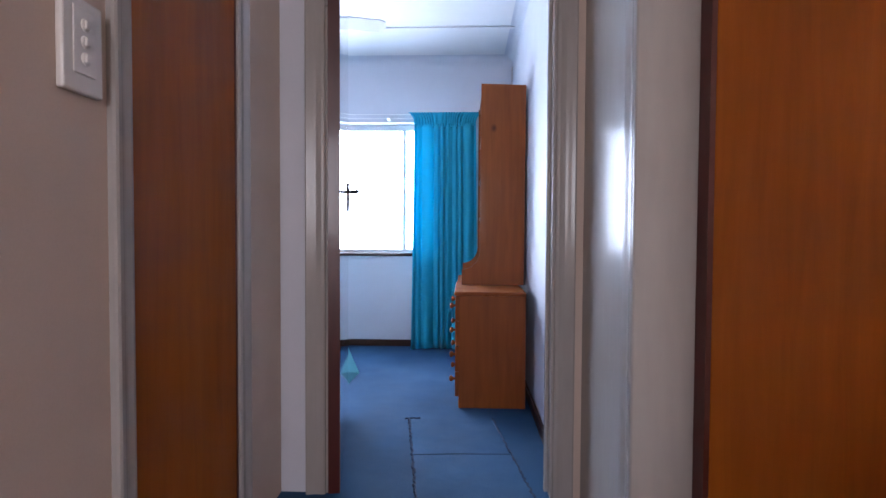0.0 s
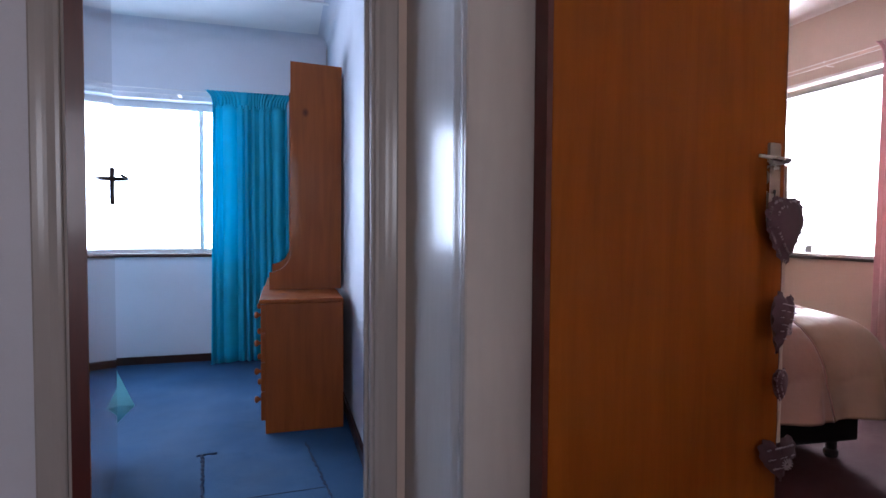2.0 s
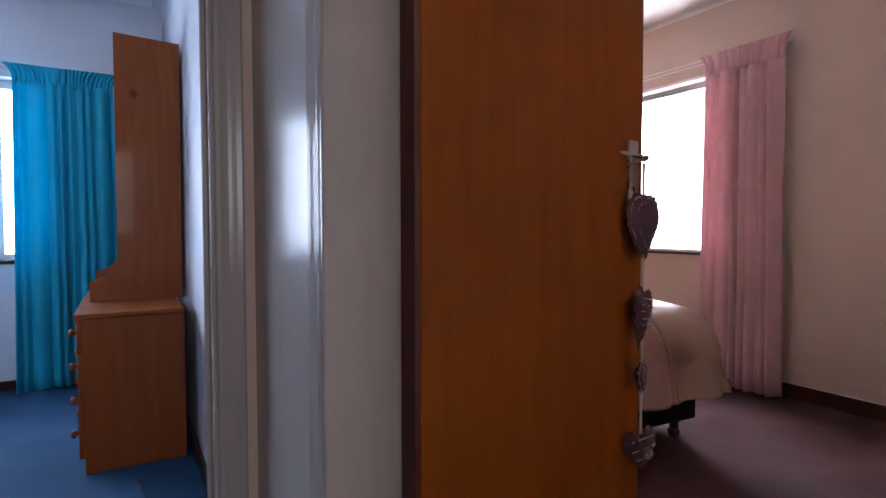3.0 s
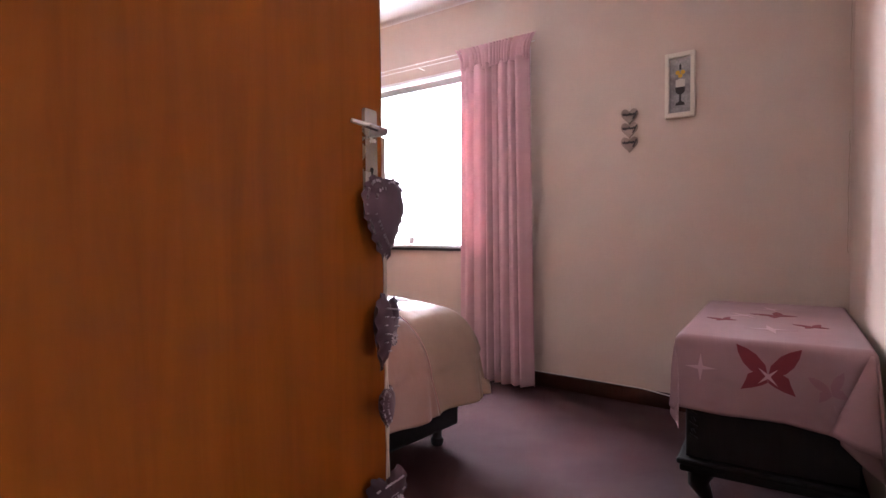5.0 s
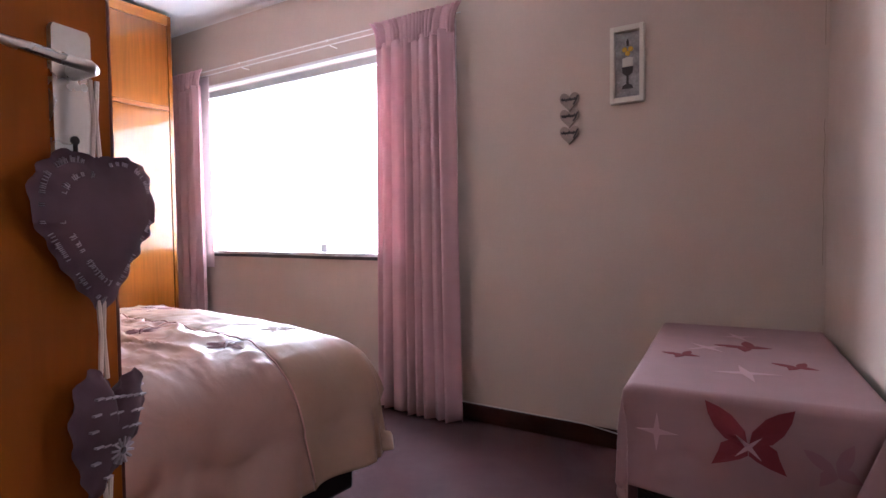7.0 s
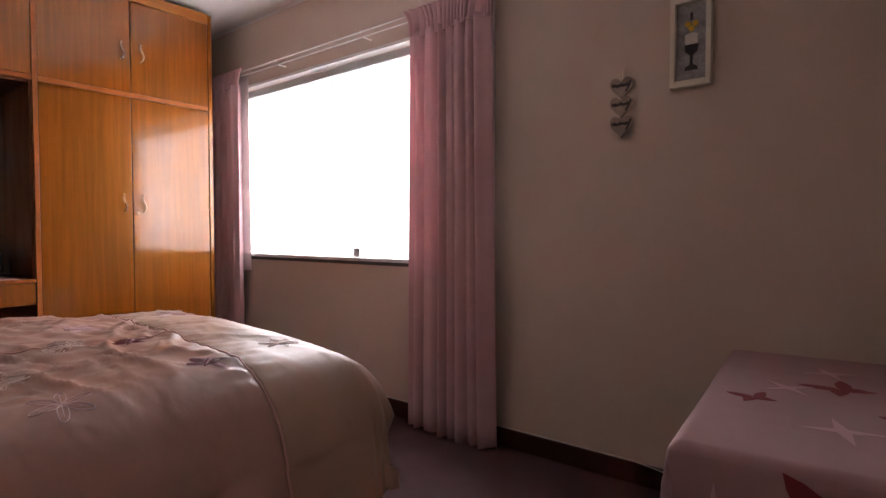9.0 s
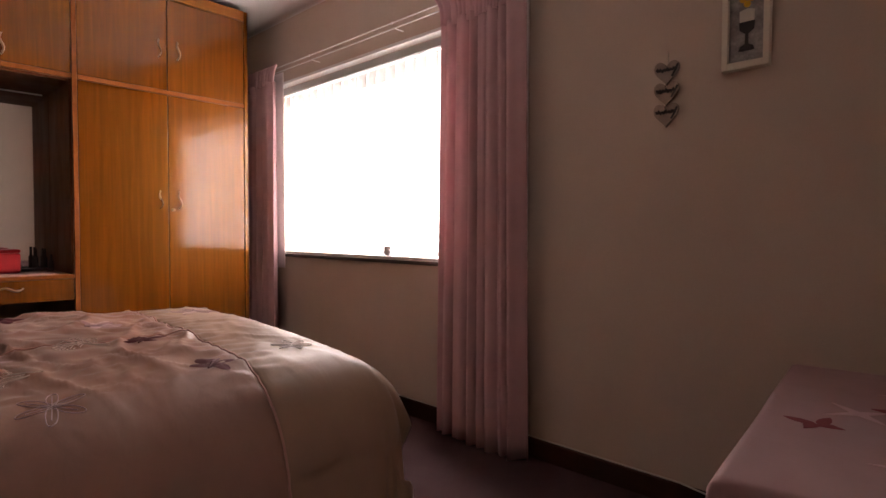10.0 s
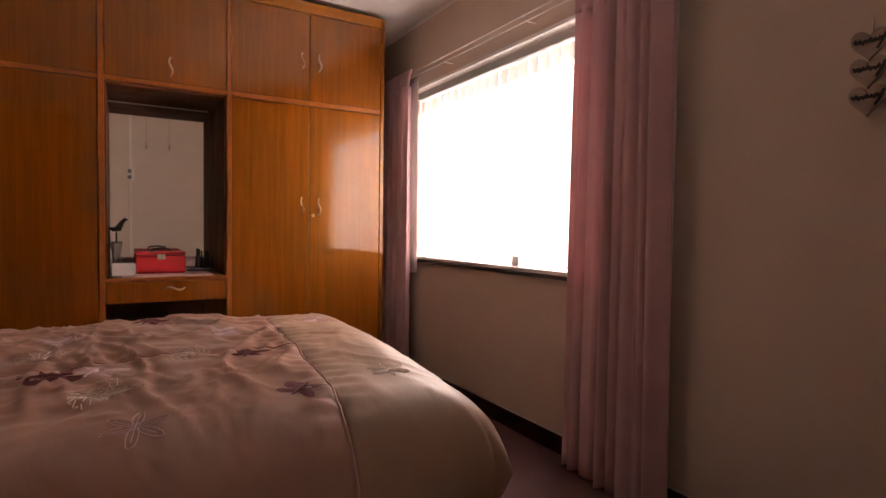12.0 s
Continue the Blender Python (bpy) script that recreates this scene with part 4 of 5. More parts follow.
part("cornice", boxes(((V0, FRONT - 0.008, TOPZ), (V1, FRONT + 0.02, 2.362)), bevel=0.003), TOPRAIL, va)
leaf("door", V0, V1, MIDZ + 0.024, TOPZ, va, (2.585, 1.87))
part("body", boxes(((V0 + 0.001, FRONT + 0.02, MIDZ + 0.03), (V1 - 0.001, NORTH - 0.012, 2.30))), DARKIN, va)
part("lower_back", boxes(((V0 + 0.001, NORTH - 0.45, FLOOR), (V1 - 0.001, NORTH - 0.43, 0.3))), DARKIN, va)

wl = thing("wardrobe", (1.8, 5.0, 0), "fitted varnished wardrobe with tall plain doors and top cupboards", "wardrobe", "fitted wardrobes")
part("body", boxes(((WEST + 0.02, FRONT + 0.02, FLOOR + 0.06), (2.260, NORTH - 0.012, 2.30))), DARKIN, wl)
part("plinth", boxes(((WEST + 0.02, FRONT + 0.05, FLOOR), (2.260, FRONT + 0.07, FLOOR + 0.06))), DARKIN, wl)
part("rail", boxes(((WEST + 0.02, FRONT - 0.004, MIDZ), (2.261, FRONT + 0.02, MIDZ + 0.024)), bevel=0.002), WARDTRIM, wl)
part("cornice", boxes(((WEST + 0.02, FRONT - 0.008, TOPZ), (2.261, FRONT + 0.02, 2.362)), bevel=0.003), TOPRAIL, wl)
for z0, z1, hz in ((FLOOR + 0.06, MIDZ, 1.172), (MIDZ + 0.024, TOPZ, 2.015)):
    leaf("door", WEST + 0.022, 1.795, z0, z1, wl, (1.75, hz))
    leaf("door", 1.795, 2.260, z0, z1, wl, (1.84, hz))


# things on and under the dressing table
box = thing("vanity_case", (2.56, 4.86, DT), "red leatherette vanity case with a dark handle on the dressing table", "case")
part("body", boxes(((2.425, 4.78, DT + 0.004), (2.675, 4.93, DT + 0.105)), bevel=0.010), REDBOX, box)
part("lid", boxes(((2.425, 4.78, DT + 0.107), (2.675, 4.93, DT + 0.125)), bevel=0.008), REDBOX, box)
bm = bmesh.new()
tube(bm, [(2.50, 4.855, DT + 0.122), (2.505, 4.855, DT + 0.136), (2.55, 4.855, DT + 0.142), (2.595, 4.855, DT + 0.136), (2.60, 4.855, DT + 0.122)], 0.005, 8)
part("handle", bm, INK, box)
part("clasp", boxes(((2.53, 4.774, DT + 0.082), (2.57, 4.781, DT + 0.110)), bevel=0.002), CHROME, box)
wb = thing("white_box", (2.36, 4.75, DT), "small open white card box on the dressing table", "box")
part("body", boxes(((2.315, 4.70, DT + 0.004), (2.425, 4.706, DT + 0.065)), ((2.315, 4.774, DT + 0.004), (2.425, 4.78, DT + 0.065)), ((2.315, 4.706, DT + 0.004), (2.321, 4.774, DT + 0.065)), ((2.419, 4.706, DT + 0.004), (2.425, 4.774, DT + 0.065)), ((2.321, 4.706, DT + 0.004), (2.419, 4.774, DT + 0.01))), WHITEBOX, wb)
tagged(part("lace_runner", boxes(((2.36, FRONT + 0.03, DT), (2.80, 4.95, DT + 0.003)), bevel=0.001), LACE), "pink lace runner lying on the dressing table", "runner")
vase = thing("vase", (2.335, 4.88, DT), "clear slender vase with a dark bird ornament on the dressing table", "vase")
bm = bmesh.new()
turned(bm, (2.335, 4.88, DT + 0.0005), [(0.026, 0), (0.028, 0.01), (0.018, 0.06), (0.022, 0.12), (0.030, 0.17)], 18)
part("body", bm, surface("grey_glass", (0.30, 0.28, 0.26), 0.15, vary=0.1, coat=0.5), vase, smooth=True)
bm = bmesh.new()
tube(bm, [(2.335, 4.88, DT + 0.16), (2.335, 4.88, DT + 0.23)], 0.004, 6)
tube(bm, [(2.295, 4.88, DT + 0.255), (2.320, 4.88, DT + 0.245), (2.345, 4.88, DT + 0.250), (2.362, 4.88, DT + 0.285), (2.378, 4.88, DT + 0.302), (2.392, 4.88, DT + 0.298)], 0.01, 8, [0.003, 0.012, 0.019, 0.012, 0.010, 0.002])
part("bird_ornament", bm, INK, vase, "dark bird-shaped ornament", smooth=True)
for i, (x, y, h) in enumerate(((2.765, 4.98, 0.13), (2.795, 4.94, 0.115), (2.815, 5.0, 0.12), (2.78, 5.05, 0.10), (2.828, 4.92, 0.09))):
    bm = bmesh.new()
    turned(bm, (x, y, DT + 0.0005), [(0.011, 0), (0.012, 0.02), (0.011, h * 0.6), (0.006, h * 0.65), (0.006, h)], 12)
    tagged(part("cosmetic_bottle", bm, INK, smooth=True), "small dark cosmetic bottle standing on the dressing table", "bottle", "bottles on the dressing table")
bm = bmesh.new()
slab(bm, (2.69, 4.90, DT + 0.0005), (2.84, 4.99, DT + 0.018), 0.006)
tagged(part("cosmetic_tray", bm, INK), "flat dark tray lying on the dressing table", "tray")
for i, x in enumerate((2.36, 2.45, 2.56, 2.65)):
    bm = bmesh.new()
    tube(bm, [(x, 4.72, 0.30), (x, 4.80, 0.33), (x, 4.88, 0.34), (x, 4.94, 0.335)], 0.03, 10, [0.02, 0.03, 0.032, 0.022])
    tagged(part("shoe", bm, SHOE if i % 2 else WHITEBOX, smooth=True), "worn shoe on the shelf under the dressing table", "shoe", "shoes under the dressing table")
tagged(part("shoe_shelf", boxes(((V0 + 0.001, FRONT + 0.05, 0.255), (V1 - 0.001, NORTH - 0.46, 0.285)), bevel=0.002), DARKIN), "dark shelf under the dressing table", "shelf")


def south_at(x, out, z):
    """A place on the south wall: x in the plan, out from its face."""
    q = (x - 4.03) / math.cos(SOUTH_TURN)
    return SOUTH @ Vector((q, out, z))


for x in (2.634, 2.885):
    bm = bmesh.new()
    tube(bm, [south_at(x, 0.012, CEILING - 0.002), south_at(x, 0.010, 2.04)], 0.0016, 5)
    tube(bm, [south_at(x, 0.010, 2.04), south_at(x, 0.010, 1.975)], 0.007, 8, [0.004, 0.008])
    tagged(part("light_pull", bm, INK), "thin pull cord with a dark end hanging on the wall", "pull cord", "pull cords")
q0 = (2.463 - 4.03) / math.cos(SOUTH_TURN)
tagged(part("trim_cable_cover", boxes(((q0 - 0.011, 0.0005, SK), (q0 + 0.011, 0.012, CEILING)), bevel=0.002, m=SOUTH), PLASTIC), "slim cream cable cover running up the wall", "cable cover", "", "structure")
sock = thing("wall_switch", south_at(2.463, 0.012, 1.655), "narrow cream switch plate with two dark buttons", "switch")
part("plate", boxes(((q0 - 0.035, 0.0125, 1.585), (q0 + 0.035, 0.022, 1.725)), bevel=0.003, m=SOUTH), PLASTIC, sock)
for z in (1.620, 1.690):
    part("button", boxes(((q0 - 0.028, 0.0225, z - 0.024), (q0 + 0.012, 0.030, z + 0.024)), bevel=0.004, m=SOUTH), INK, sock)


# ------------------------------------------------------------------ the double bed
BED = pose(3.225, 2.335, 0, 0, 0, -4.5)       # the near foot corner; x runs back to the head (negative), y across


def wrap(d, edge, r):
    """Cloth lying d along from the middle: where it is and how far it has dropped past a rounded edge."""
    flat = edge - r
    if d <= flat:
        return d, 0.0
    arc = d - flat
    if arc < r * math.pi / 2:
        a = arc / r
        return flat + r * math.sin(a), r * (1 - math.cos(a))
    return edge, r + (arc - r * math.pi / 2)


bed = thing("double_bed", (2.3, 3.1, 0), "double bed on a black base under a quilted peach satin duvet", "bed")
LEN, WID = 1.80, 1.62
part("base", boxes(((-LEN, 0.10, 0.155), (-0.18, WID - 0.10, 0.34)), bevel=0.012, m=BED), BLACKCLOTH, bed, "black cloth-covered bed base")
part("mattress", boxes(((-LEN, 0.10, 0.342), (-0.09, WID - 0.10, 0.52)), bevel=0.05, m=BED), LINING, bed, "white mattress")
for x, y in ((-0.235, 0.175), (-0.235, WID - 0.175), (-LEN + 0.1, 0.175), (-LEN + 0.1, WID - 0.175)):
    bm = bmesh.new()
    p = BED @ Vector((x, y, 0))
    turned(bm, (p.x, p.y, FLOOR), [(0.022, 0), (0.027, 0.012), (0.027, 0.030), (0.020, 0.036), (0.024, 0.092)], 14)
    part("leg", bm, INK, bed)
TOP = 0.652


def duvet_point(a, b):
    """a: cloth distance from the head, b: from the bed's middle line."""
    xx, dx = wrap(a, LEN, 0.27)
    yy, dy = wrap(abs(b), WID / 2, 0.23)
    yy = math.copysign(yy, b)
    drop = (dx ** 7 + dy ** 7) ** (1 / 7)
    drop -= 0.28 * max(0.0, min(dx, dy) - 0.18)
    flatness = max(0.0, 1 - drop / 0.12)
    tuck = 0.72 * max(0.0, drop - 0.20)
    crown = 0.030 * (1 - (b / (WID / 2)) ** 2) if abs(b) < WID / 2 else 0.0
    n1 = noise.noise(Vector((a * 2.2, b * 2.2, 0.3)))
    n2 = noise.noise(Vector((a * 6.5 + 2 * n1, b * 5.0, 4.1)))
    n3 = noise.noise(Vector((a * 15 + 3 * n2, b * 11, 7.7)))
    ridge = max(0.0, 1 - 5.5 * abs(noise.noise(Vector((a * 5.0 + 1.2 * n1, b * 2.6 + 0.8 * n1, 2.2))))) ** 2
    cross = max(0.0, 1 - 6.5 * abs(noise.noise(Vector((a * 3.2, b * 6.5 + 1.5 * n2, 8.4))))) ** 2
    seam_foot = a - (LEN - 0.46)
    seam_mid = b + 0.12
    calm = 0.40 if seam_foot > 0 else 1.0
    inner = max(0.0, min(1.0, (b + WID / 2 - 0.10) / 0.35))
    z = TOP - drop + crown + flatness * calm * (0.016 * n1 + (0.35 + 0.65 * inner) * (0.010 * n2 + 0.008 * n3 + 0.010 * ridge + 0.008 * cross + 0.004 * noise.noise(Vector((a * 30 + 4 * n2, b * 19, 1.9)))))
    z -= 0.005 * math.exp(-(seam_foot / 0.012) ** 2)
    pucker = 0.003 * math.exp(-((abs(seam_foot) - 0.03) / 0.045) ** 2) * math.sin(b * 95 + 5 * n1)
    if seam_foot < 0:
        z -= 0.006 * math.exp(-(seam_mid / 0.012) ** 2)
        pucker += 0.003 * math.exp(-((abs(seam_mid) - 0.03) / 0.045) ** 2) * math.sin(a * 90 + 5 * n2)
    z += flatness * pucker
    both = min(dx, dy)
    xx -= 0.62 * both
    yy -= math.copysign(0.34 * both, b)
    hang = min(1.0, max(0.0, (drop - 0.10) / 0.25))
    along = b if dx > dy else a
    waves = math.sin(along * 23 + 2.5 * n1 + 4 * drop) * 0.017 + max(0.0, 1 - 5 * abs(noise.noise(Vector((along * 5.5 + 2.2 * drop, drop * 1.2, 5.0))))) ** 2 * 0.016
    if dx > dy:
        xx += -tuck + hang * (waves + 0.015 * n2)
        yy -= math.copysign(0.5 * tuck * dy / dx, b)
    if dy >= dx:
        yy += math.copysign(hang * (waves + 0.015 * n2) - 0.5 * tuck, b)
        if dx > 0:
            xx -= tuck * dx / dy
    return BED @ Vector((xx - LEN, yy + WID / 2, z))


def duvet_sheet(a0, a1, b0, b1, na, nb):
    bm = bmesh.new()
    grid = [[bm.verts.new(duvet_point(a0 + (a1 - a0) * i / na, b0 + (b1 - b0) * j / nb)) for j in range(nb + 1)] for i in range(na + 1)]
    for i in range(na):
        for j in range(nb):
            bm.faces.new((grid[i][j], grid[i + 1][j], grid[i + 1][j + 1], grid[i][j + 1]))
    bm.normal_update()
    return bm


HANG = 0.250
HALF = WID / 2 + HANG
SEAM = LEN - 0.46
duvet = thing("duvet", (2.3, 3.1, 0.6), "embroidered peach satin duvet with beige border, rumpled over the bed", "duvet")
thicken(part("centre_panel", duvet_sheet(0.05, SEAM, -HALF, HALF, 130, 220), SATIN, duvet, "rumpled peach satin", smooth=True), 0.02)
thicken(part("foot_border", duvet_sheet(SEAM, LEN + HANG, -HALF, HALF, 60, 220), BEIGESATIN, duvet, "beige satin foot border", smooth=True), 0.02)


def on_duvet(a, b, lift=0.004):
    p = duvet_point(a, b)
    da, db = duvet_point(a + 0.01, b) - p, duvet_point(a, b + 0.01) - p
    n = da.cross(db).normalized()
    return p + n * lift, da.normalized(), n


def cord_on(pts, r, name, material, label=""):
    bm = bmesh.new()
    tube(bm, [on_duvet(a, b, 0.003)[0] for a, b in pts], r, 6)
    return part(name, bm, material, duvet, label, smooth=True)


cord_on([(SEAM, -HALF + 0.02 + k * (2 * HALF - 0.04) / 90) for k in range(91)], 0.0028, "piping", PIPING, "rose piping along the border seam")
cord_on([(0.06 + k * (SEAM - 0.06) / 60, -0.12) for k in range(61)], 0.0022, "piping", PIPING)


def embroidery(a, b, size, turn, kind, material, label):
    """A raised stitched motif: outlines of petals or wings and a body."""
    bm = bmesh.new()

    def at(u, v):
        c, s = math.cos(turn), math.sin(turn)
        return on_duvet(a + (u * c - v * s) * size, b + (u * s + v * c) * size, 0.0018)[0]

    if kind == "flower":
        for k in range(6):
            ang = k * math.tau / 6
            loop = []
            for j in range(9):
                t = j / 8 * math.pi
                u, v = 0.5 * (1 - math.cos(t)), 0.16 * math.sin(t)
                loop.append(at(u * math.cos(ang) - v * math.sin(ang), u * math.sin(ang) + v * math.cos(ang)))
            for j in range(9):
                t = math.pi - j / 8 * math.pi
                u, v = 0.5 * (1 - math.cos(t)), -0.16 * math.sin(t)
                loop.append(at(u * math.cos(ang) - v * math.sin(ang), u * math.sin(ang) + v * math.cos(ang)))
            tube(bm, loop, 0.0011, 5)
            tube(bm, [at(0.05 * math.cos(ang), 0.05 * math.sin(ang)), at(0.75 * math.cos(ang), 0.75 * math.sin(ang))], 0.0010, 5)
    elif kind == "spray":
        for k in range(9):
            ang = -1.0 + k * 0.25
            tube(bm, [at(-0.3, 0), at(0.1 + 0.25 * math.cos(ang), 0.25 * math.sin(ang)), at(0.85 * math.cos(ang), 0.85 * math.sin(ang))], 0.0013, 5)
            for j in range(4):
                q = 0.3 + 0.15 * j
                tube(bm, [at(q * math.cos(ang), q * math.sin(ang)), at((q + 0.1) * math.cos(ang + 0.18), (q + 0.1) * math.sin(ang + 0.18))], 0.0013, 5)
    else:
        for sx in (-1, 1):
            for tip, wide in (((0.55, 0.45), 0.62), ((-0.38, 0.40), 0.55)):
                ring = []
                for j in range(12):
                    t = j / 11 * math.tau
                    k = (1 - math.cos(t)) / 2
                    u = tip[0] * k + 0.5 * wide * math.sin(t) * -tip[1]
                    v = sx * (tip[1] * k + 0.5 * wide * math.sin(t) * tip[0]) * 1.4
                    ring.append(at(u, v))
                vs = [bm.verts.new(p) for p in ring[:-1]]
                c = bm.verts.new(sum(ring[:-1], Vector()) / 11 + Vector((0, 0, 0.003)))
                for j in range(11):
                    bm.faces.new((vs[j], vs[(j + 1) % 11], c))
        tube(bm, [at(-0.45, 0), at(0, 0), at(0.5, 0)], 0.004, 6, [0.002, 0.007, 0.002])
    return part("embroidery", bm, material, duvet, label)


def cloth_ab(x, y):
    q = BED.inverted() @ Vector((x, y, 0))
    return q.x + LEN, q.y - WID / 2


MOTIFS = [(2.379, 2.589, 0.064, 0.4, "flower", LILACTHREAD), (2.716, 2.630, 0.082, 0.9, "wing", PLUMTHREAD), (2.973, 2.699, 0.058, 0.5, "flower", PALETHREAD),
          (2.364, 2.793, 0.13, 2.8, "spray", PALETHREAD), (2.194, 3.007, 0.12, 0.3, "wing", PLUMTHREAD), (2.296, 2.985, 0.10, 1.2, "wing", LILACTHREAD),
          (2.569, 3.035, 0.12, 2.4, "spray", PALETHREAD), (2.658, 3.377, 0.09, 0.2, "wing", LILACTHREAD), (2.673, 2.992, 0.075, 1.0, "wing", PLUMTHREAD),
          (2.165, 3.194, 0.12, 2.0, "spray", PALETHREAD), (3.041, 3.538, 0.09, 0.8, "flower", LILACTHREAD), (2.188, 3.457, 0.10, 0.6, "wing", LILACTHREAD),
          (1.85, 2.75, 0.10, 0.6, "flower", LILACTHREAD), (2.45, 3.72, 0.09, 1.0, "wing", PLUMTHREAD), (1.95, 3.62, 0.10, 0.5, "flower", LILACTHREAD)]
for x, y, size, turn, kind, mat in MOTIFS:
    a, b = cloth_ab(x, y)
    for _ in range(5):
        q = duvet_point(a, b)
        da, db = cloth_ab(q.x, q.y)
        ta, tb = cloth_ab(x, y)
        a, b = a + 0.8 * (ta - da), b + 0.8 * (tb - db)
    embroidery(a, b, size, turn, kind, mat, "stitched flower motif" if kind != "wing" else "stitched butterfly motif")


# ------------------------------------------------------------------ the draped table
TB = pose(3.0, 1.085, 0, 0, 0, 4.5)       # near corner by the wall; x along the wall, y into the room
TL, TW, TH = 0.86, 0.462, 0.650
table = thing("side_table", (3.4, 1.35, 0), "low black carved wooden table under a pink cloth against the wall", "table")
part("tabletop", boxes(((0.02, 0.02, TH - 0.035), (TL - 0.02, TW - 0.02, TH - 0.006)), bevel=0.008, m=TB), BLACKWOOD, table)
part("case", boxes(((0.012, 0.012, 0.268), (TL - 0.012, TW - 0.012, TH - 0.036)), bevel=0.006, m=TB), BLACKWOOD, table, "black stained case")
part("moulding", boxes(((-0.012, -0.004, 0.250), (TL + 0.012, TW + 0.012, 0.268)), ((-0.004, 0.004, 0.226), (TL + 0.004, TW + 0.004, 0.250)), bevel=0.007, m=TB), BLACKWOOD, table, "black stepped base moulding")
for k in range(5):
    bm = bmesh.new()
    tube(bm, [TB @ Vector((0.008, TW - 0.022 - 0.010 * (k % 2), 0.415 - 0.018 * k)), TB @ Vector((0.004, TW - 0.034, 0.410 - 0.018 * k)), TB @ Vector((0.008, TW - 0.046 + 0.008 * (k % 2), 0.402 - 0.018 * k))], 0.005, 6)
    part("carving", bm, BLACKWOOD, table, "carved leaf scroll")
for x, y in ((0.07, 0.07), (0.07, TW - 0.07), (TL - 0.07, 0.07), (TL - 0.07, TW - 0.07)):
    sx, sy = (-1 if x < 0.4 else 1), (-1 if y < 0.25 else 1)
    pts = [(0.010, 0.010, 0.228), (0.022, 0.022, 0.208), (0.024, 0.024, 0.182), (0.008, 0.008, 0.145), (-0.002, -0.002, 0.112), (0.010, 0.010, 0.082), (0.022, 0.022, FLOOR)]
    bm = bmesh.new()
    tube(bm, [TB @ Vector((x + sx * px, y + sy * py, pz)) for px, py, pz in pts], 0.03, 10, [0.040, 0.038, 0.032, 0.023, 0.018, 0.022, 0.022])
    part("leg", bm, BLACKWOOD, table, "curved cabriole leg", smooth=True)


def drape_point(a, b):
    """A tablecloth point: a along the table from its near end, b across from the wall side."""
    def edge(d, lo, hi, r=0.012):
        if d < lo:
            x, drop = wrap(lo - d + 1.0, 1.0 + 0.012, r)
            return lo - (x - 1.0), drop
        if d > hi:
            x, drop = wrap(d - hi + 1.0, 1.0 + 0.012, r)
            return hi + (x - 1.0), drop
        return d, 0.0
    x, dx = edge(a, 0.0, TL)
    y, dy = edge(b, 0.0, TW)
    drop = max(dx, dy) + 0.22 * min(dx, dy)
    both = min(dx, dy)
    if dx and dy:
        x += (-1 if a < 0 else 1) * both * (0.15 if b > 0 else 0.45)
        y += (-1 if b < 0 else 1) * both * (0.10 if b > 0 else 0.05)
        if b > 0:
            lap = math.sin(3 * math.pi * min(1.0, dy / (dx + dy) * 1.1))
            y += 0.16 * both * lap
            x -= 0.10 * both * lap * (1 if a < 0 else -1)
    n = noise.noise(Vector((a * 5, b * 5, 1.0)))
    k = min(1.0, max(0.0, drop / 0.2))
    if dx > dy and a < 0:
        x -= k * (0.016 * math.sin(b * 19 + 1) + 0.016 * n + 0.014)
    elif dy > dx and b > 0:
        y += k * (0.012 * math.sin(a * 14) + 0.010 * n + 0.008)
    elif dy > dx:
        y -= k * 0.004
    else:
        x += k * 0.008
    if dx > dy and a < 0:
        x += k * 0.006 * max(0.0, 1 - 5 * abs(noise.noise(Vector((a * 7 + b * 3, b * 6, 3.0))))) ** 2
    return TB @ Vector((x, y, TH + 0.001 - drop * (1 + 0.05 * math.sin(7 * b + 2)) + 0.0015 * n))


cl = thing("tablecloth", (3.4, 1.35, TH), "pink tablecloth with dark red butterfly patches draped over the table", "tablecloth")
bm = bmesh.new()
A0, A1, B0, B1, NA, NB = -0.235, TL + 0.18, -0.20, TW + 0.20, 120, 90
grid = []
for i in range(NA + 1):
    row = []
    for j in range(NB + 1):
        a, b = A0 + (A1 - A0) * i / NA, B0 + (B1 - B0) * j / NB
        if b < 0:
            b *= 0.9
        row.append(bm.verts.new(drape_point(a, b)))
    grid.append(row)
for i in range(NA):
    for j in range(NB):
        bm.faces.new((grid[i][j], grid[i][j + 1], grid[i + 1][j + 1], grid[i + 1][j]))
thicken(part("cloth", bm, TABLECLOTH, cl, smooth=True), 0.0025)
# the corner by the wall is folded round onto the front
bm = bmesh.new()
fold = []
for i in range(15):
    v = i / 14
    left, right = 0.004 + 0.088 * v, -0.004 - 0.020 * v
    fold.append([bm.verts.new(TB @ Vector((-0.030 - 0.052 * v - 0.020 * v * math.sin(math.pi * j / 12), left + (right - left) * j / 12, TH - 0.006 - v * (0.205 + 0.045 * j / 12)))) for j in range(13)])
for i in range(14):
    for j in range(12):
        bm.faces.new((fold[i][j], fold[i + 1][j], fold[i + 1][j + 1], fold[i][j + 1]))
thicken(part("corner_fold", bm, TABLECLOTH, cl, smooth=True), 0.003)


bm = bmesh.new()
under = []
for i in range(13):
    v = i / 12
    under.append([bm.verts.new(TB @ Vector((-0.020 - 0.030 * v - 0.012 * math.sin(math.pi * j / 8) * v, 0.085 - 0.02 * v + (-0.105 + 0.01 * v) * j / 8, TH - 0.12 - v * (0.125 + 0.085 * j / 8)))) for j in range(9)])
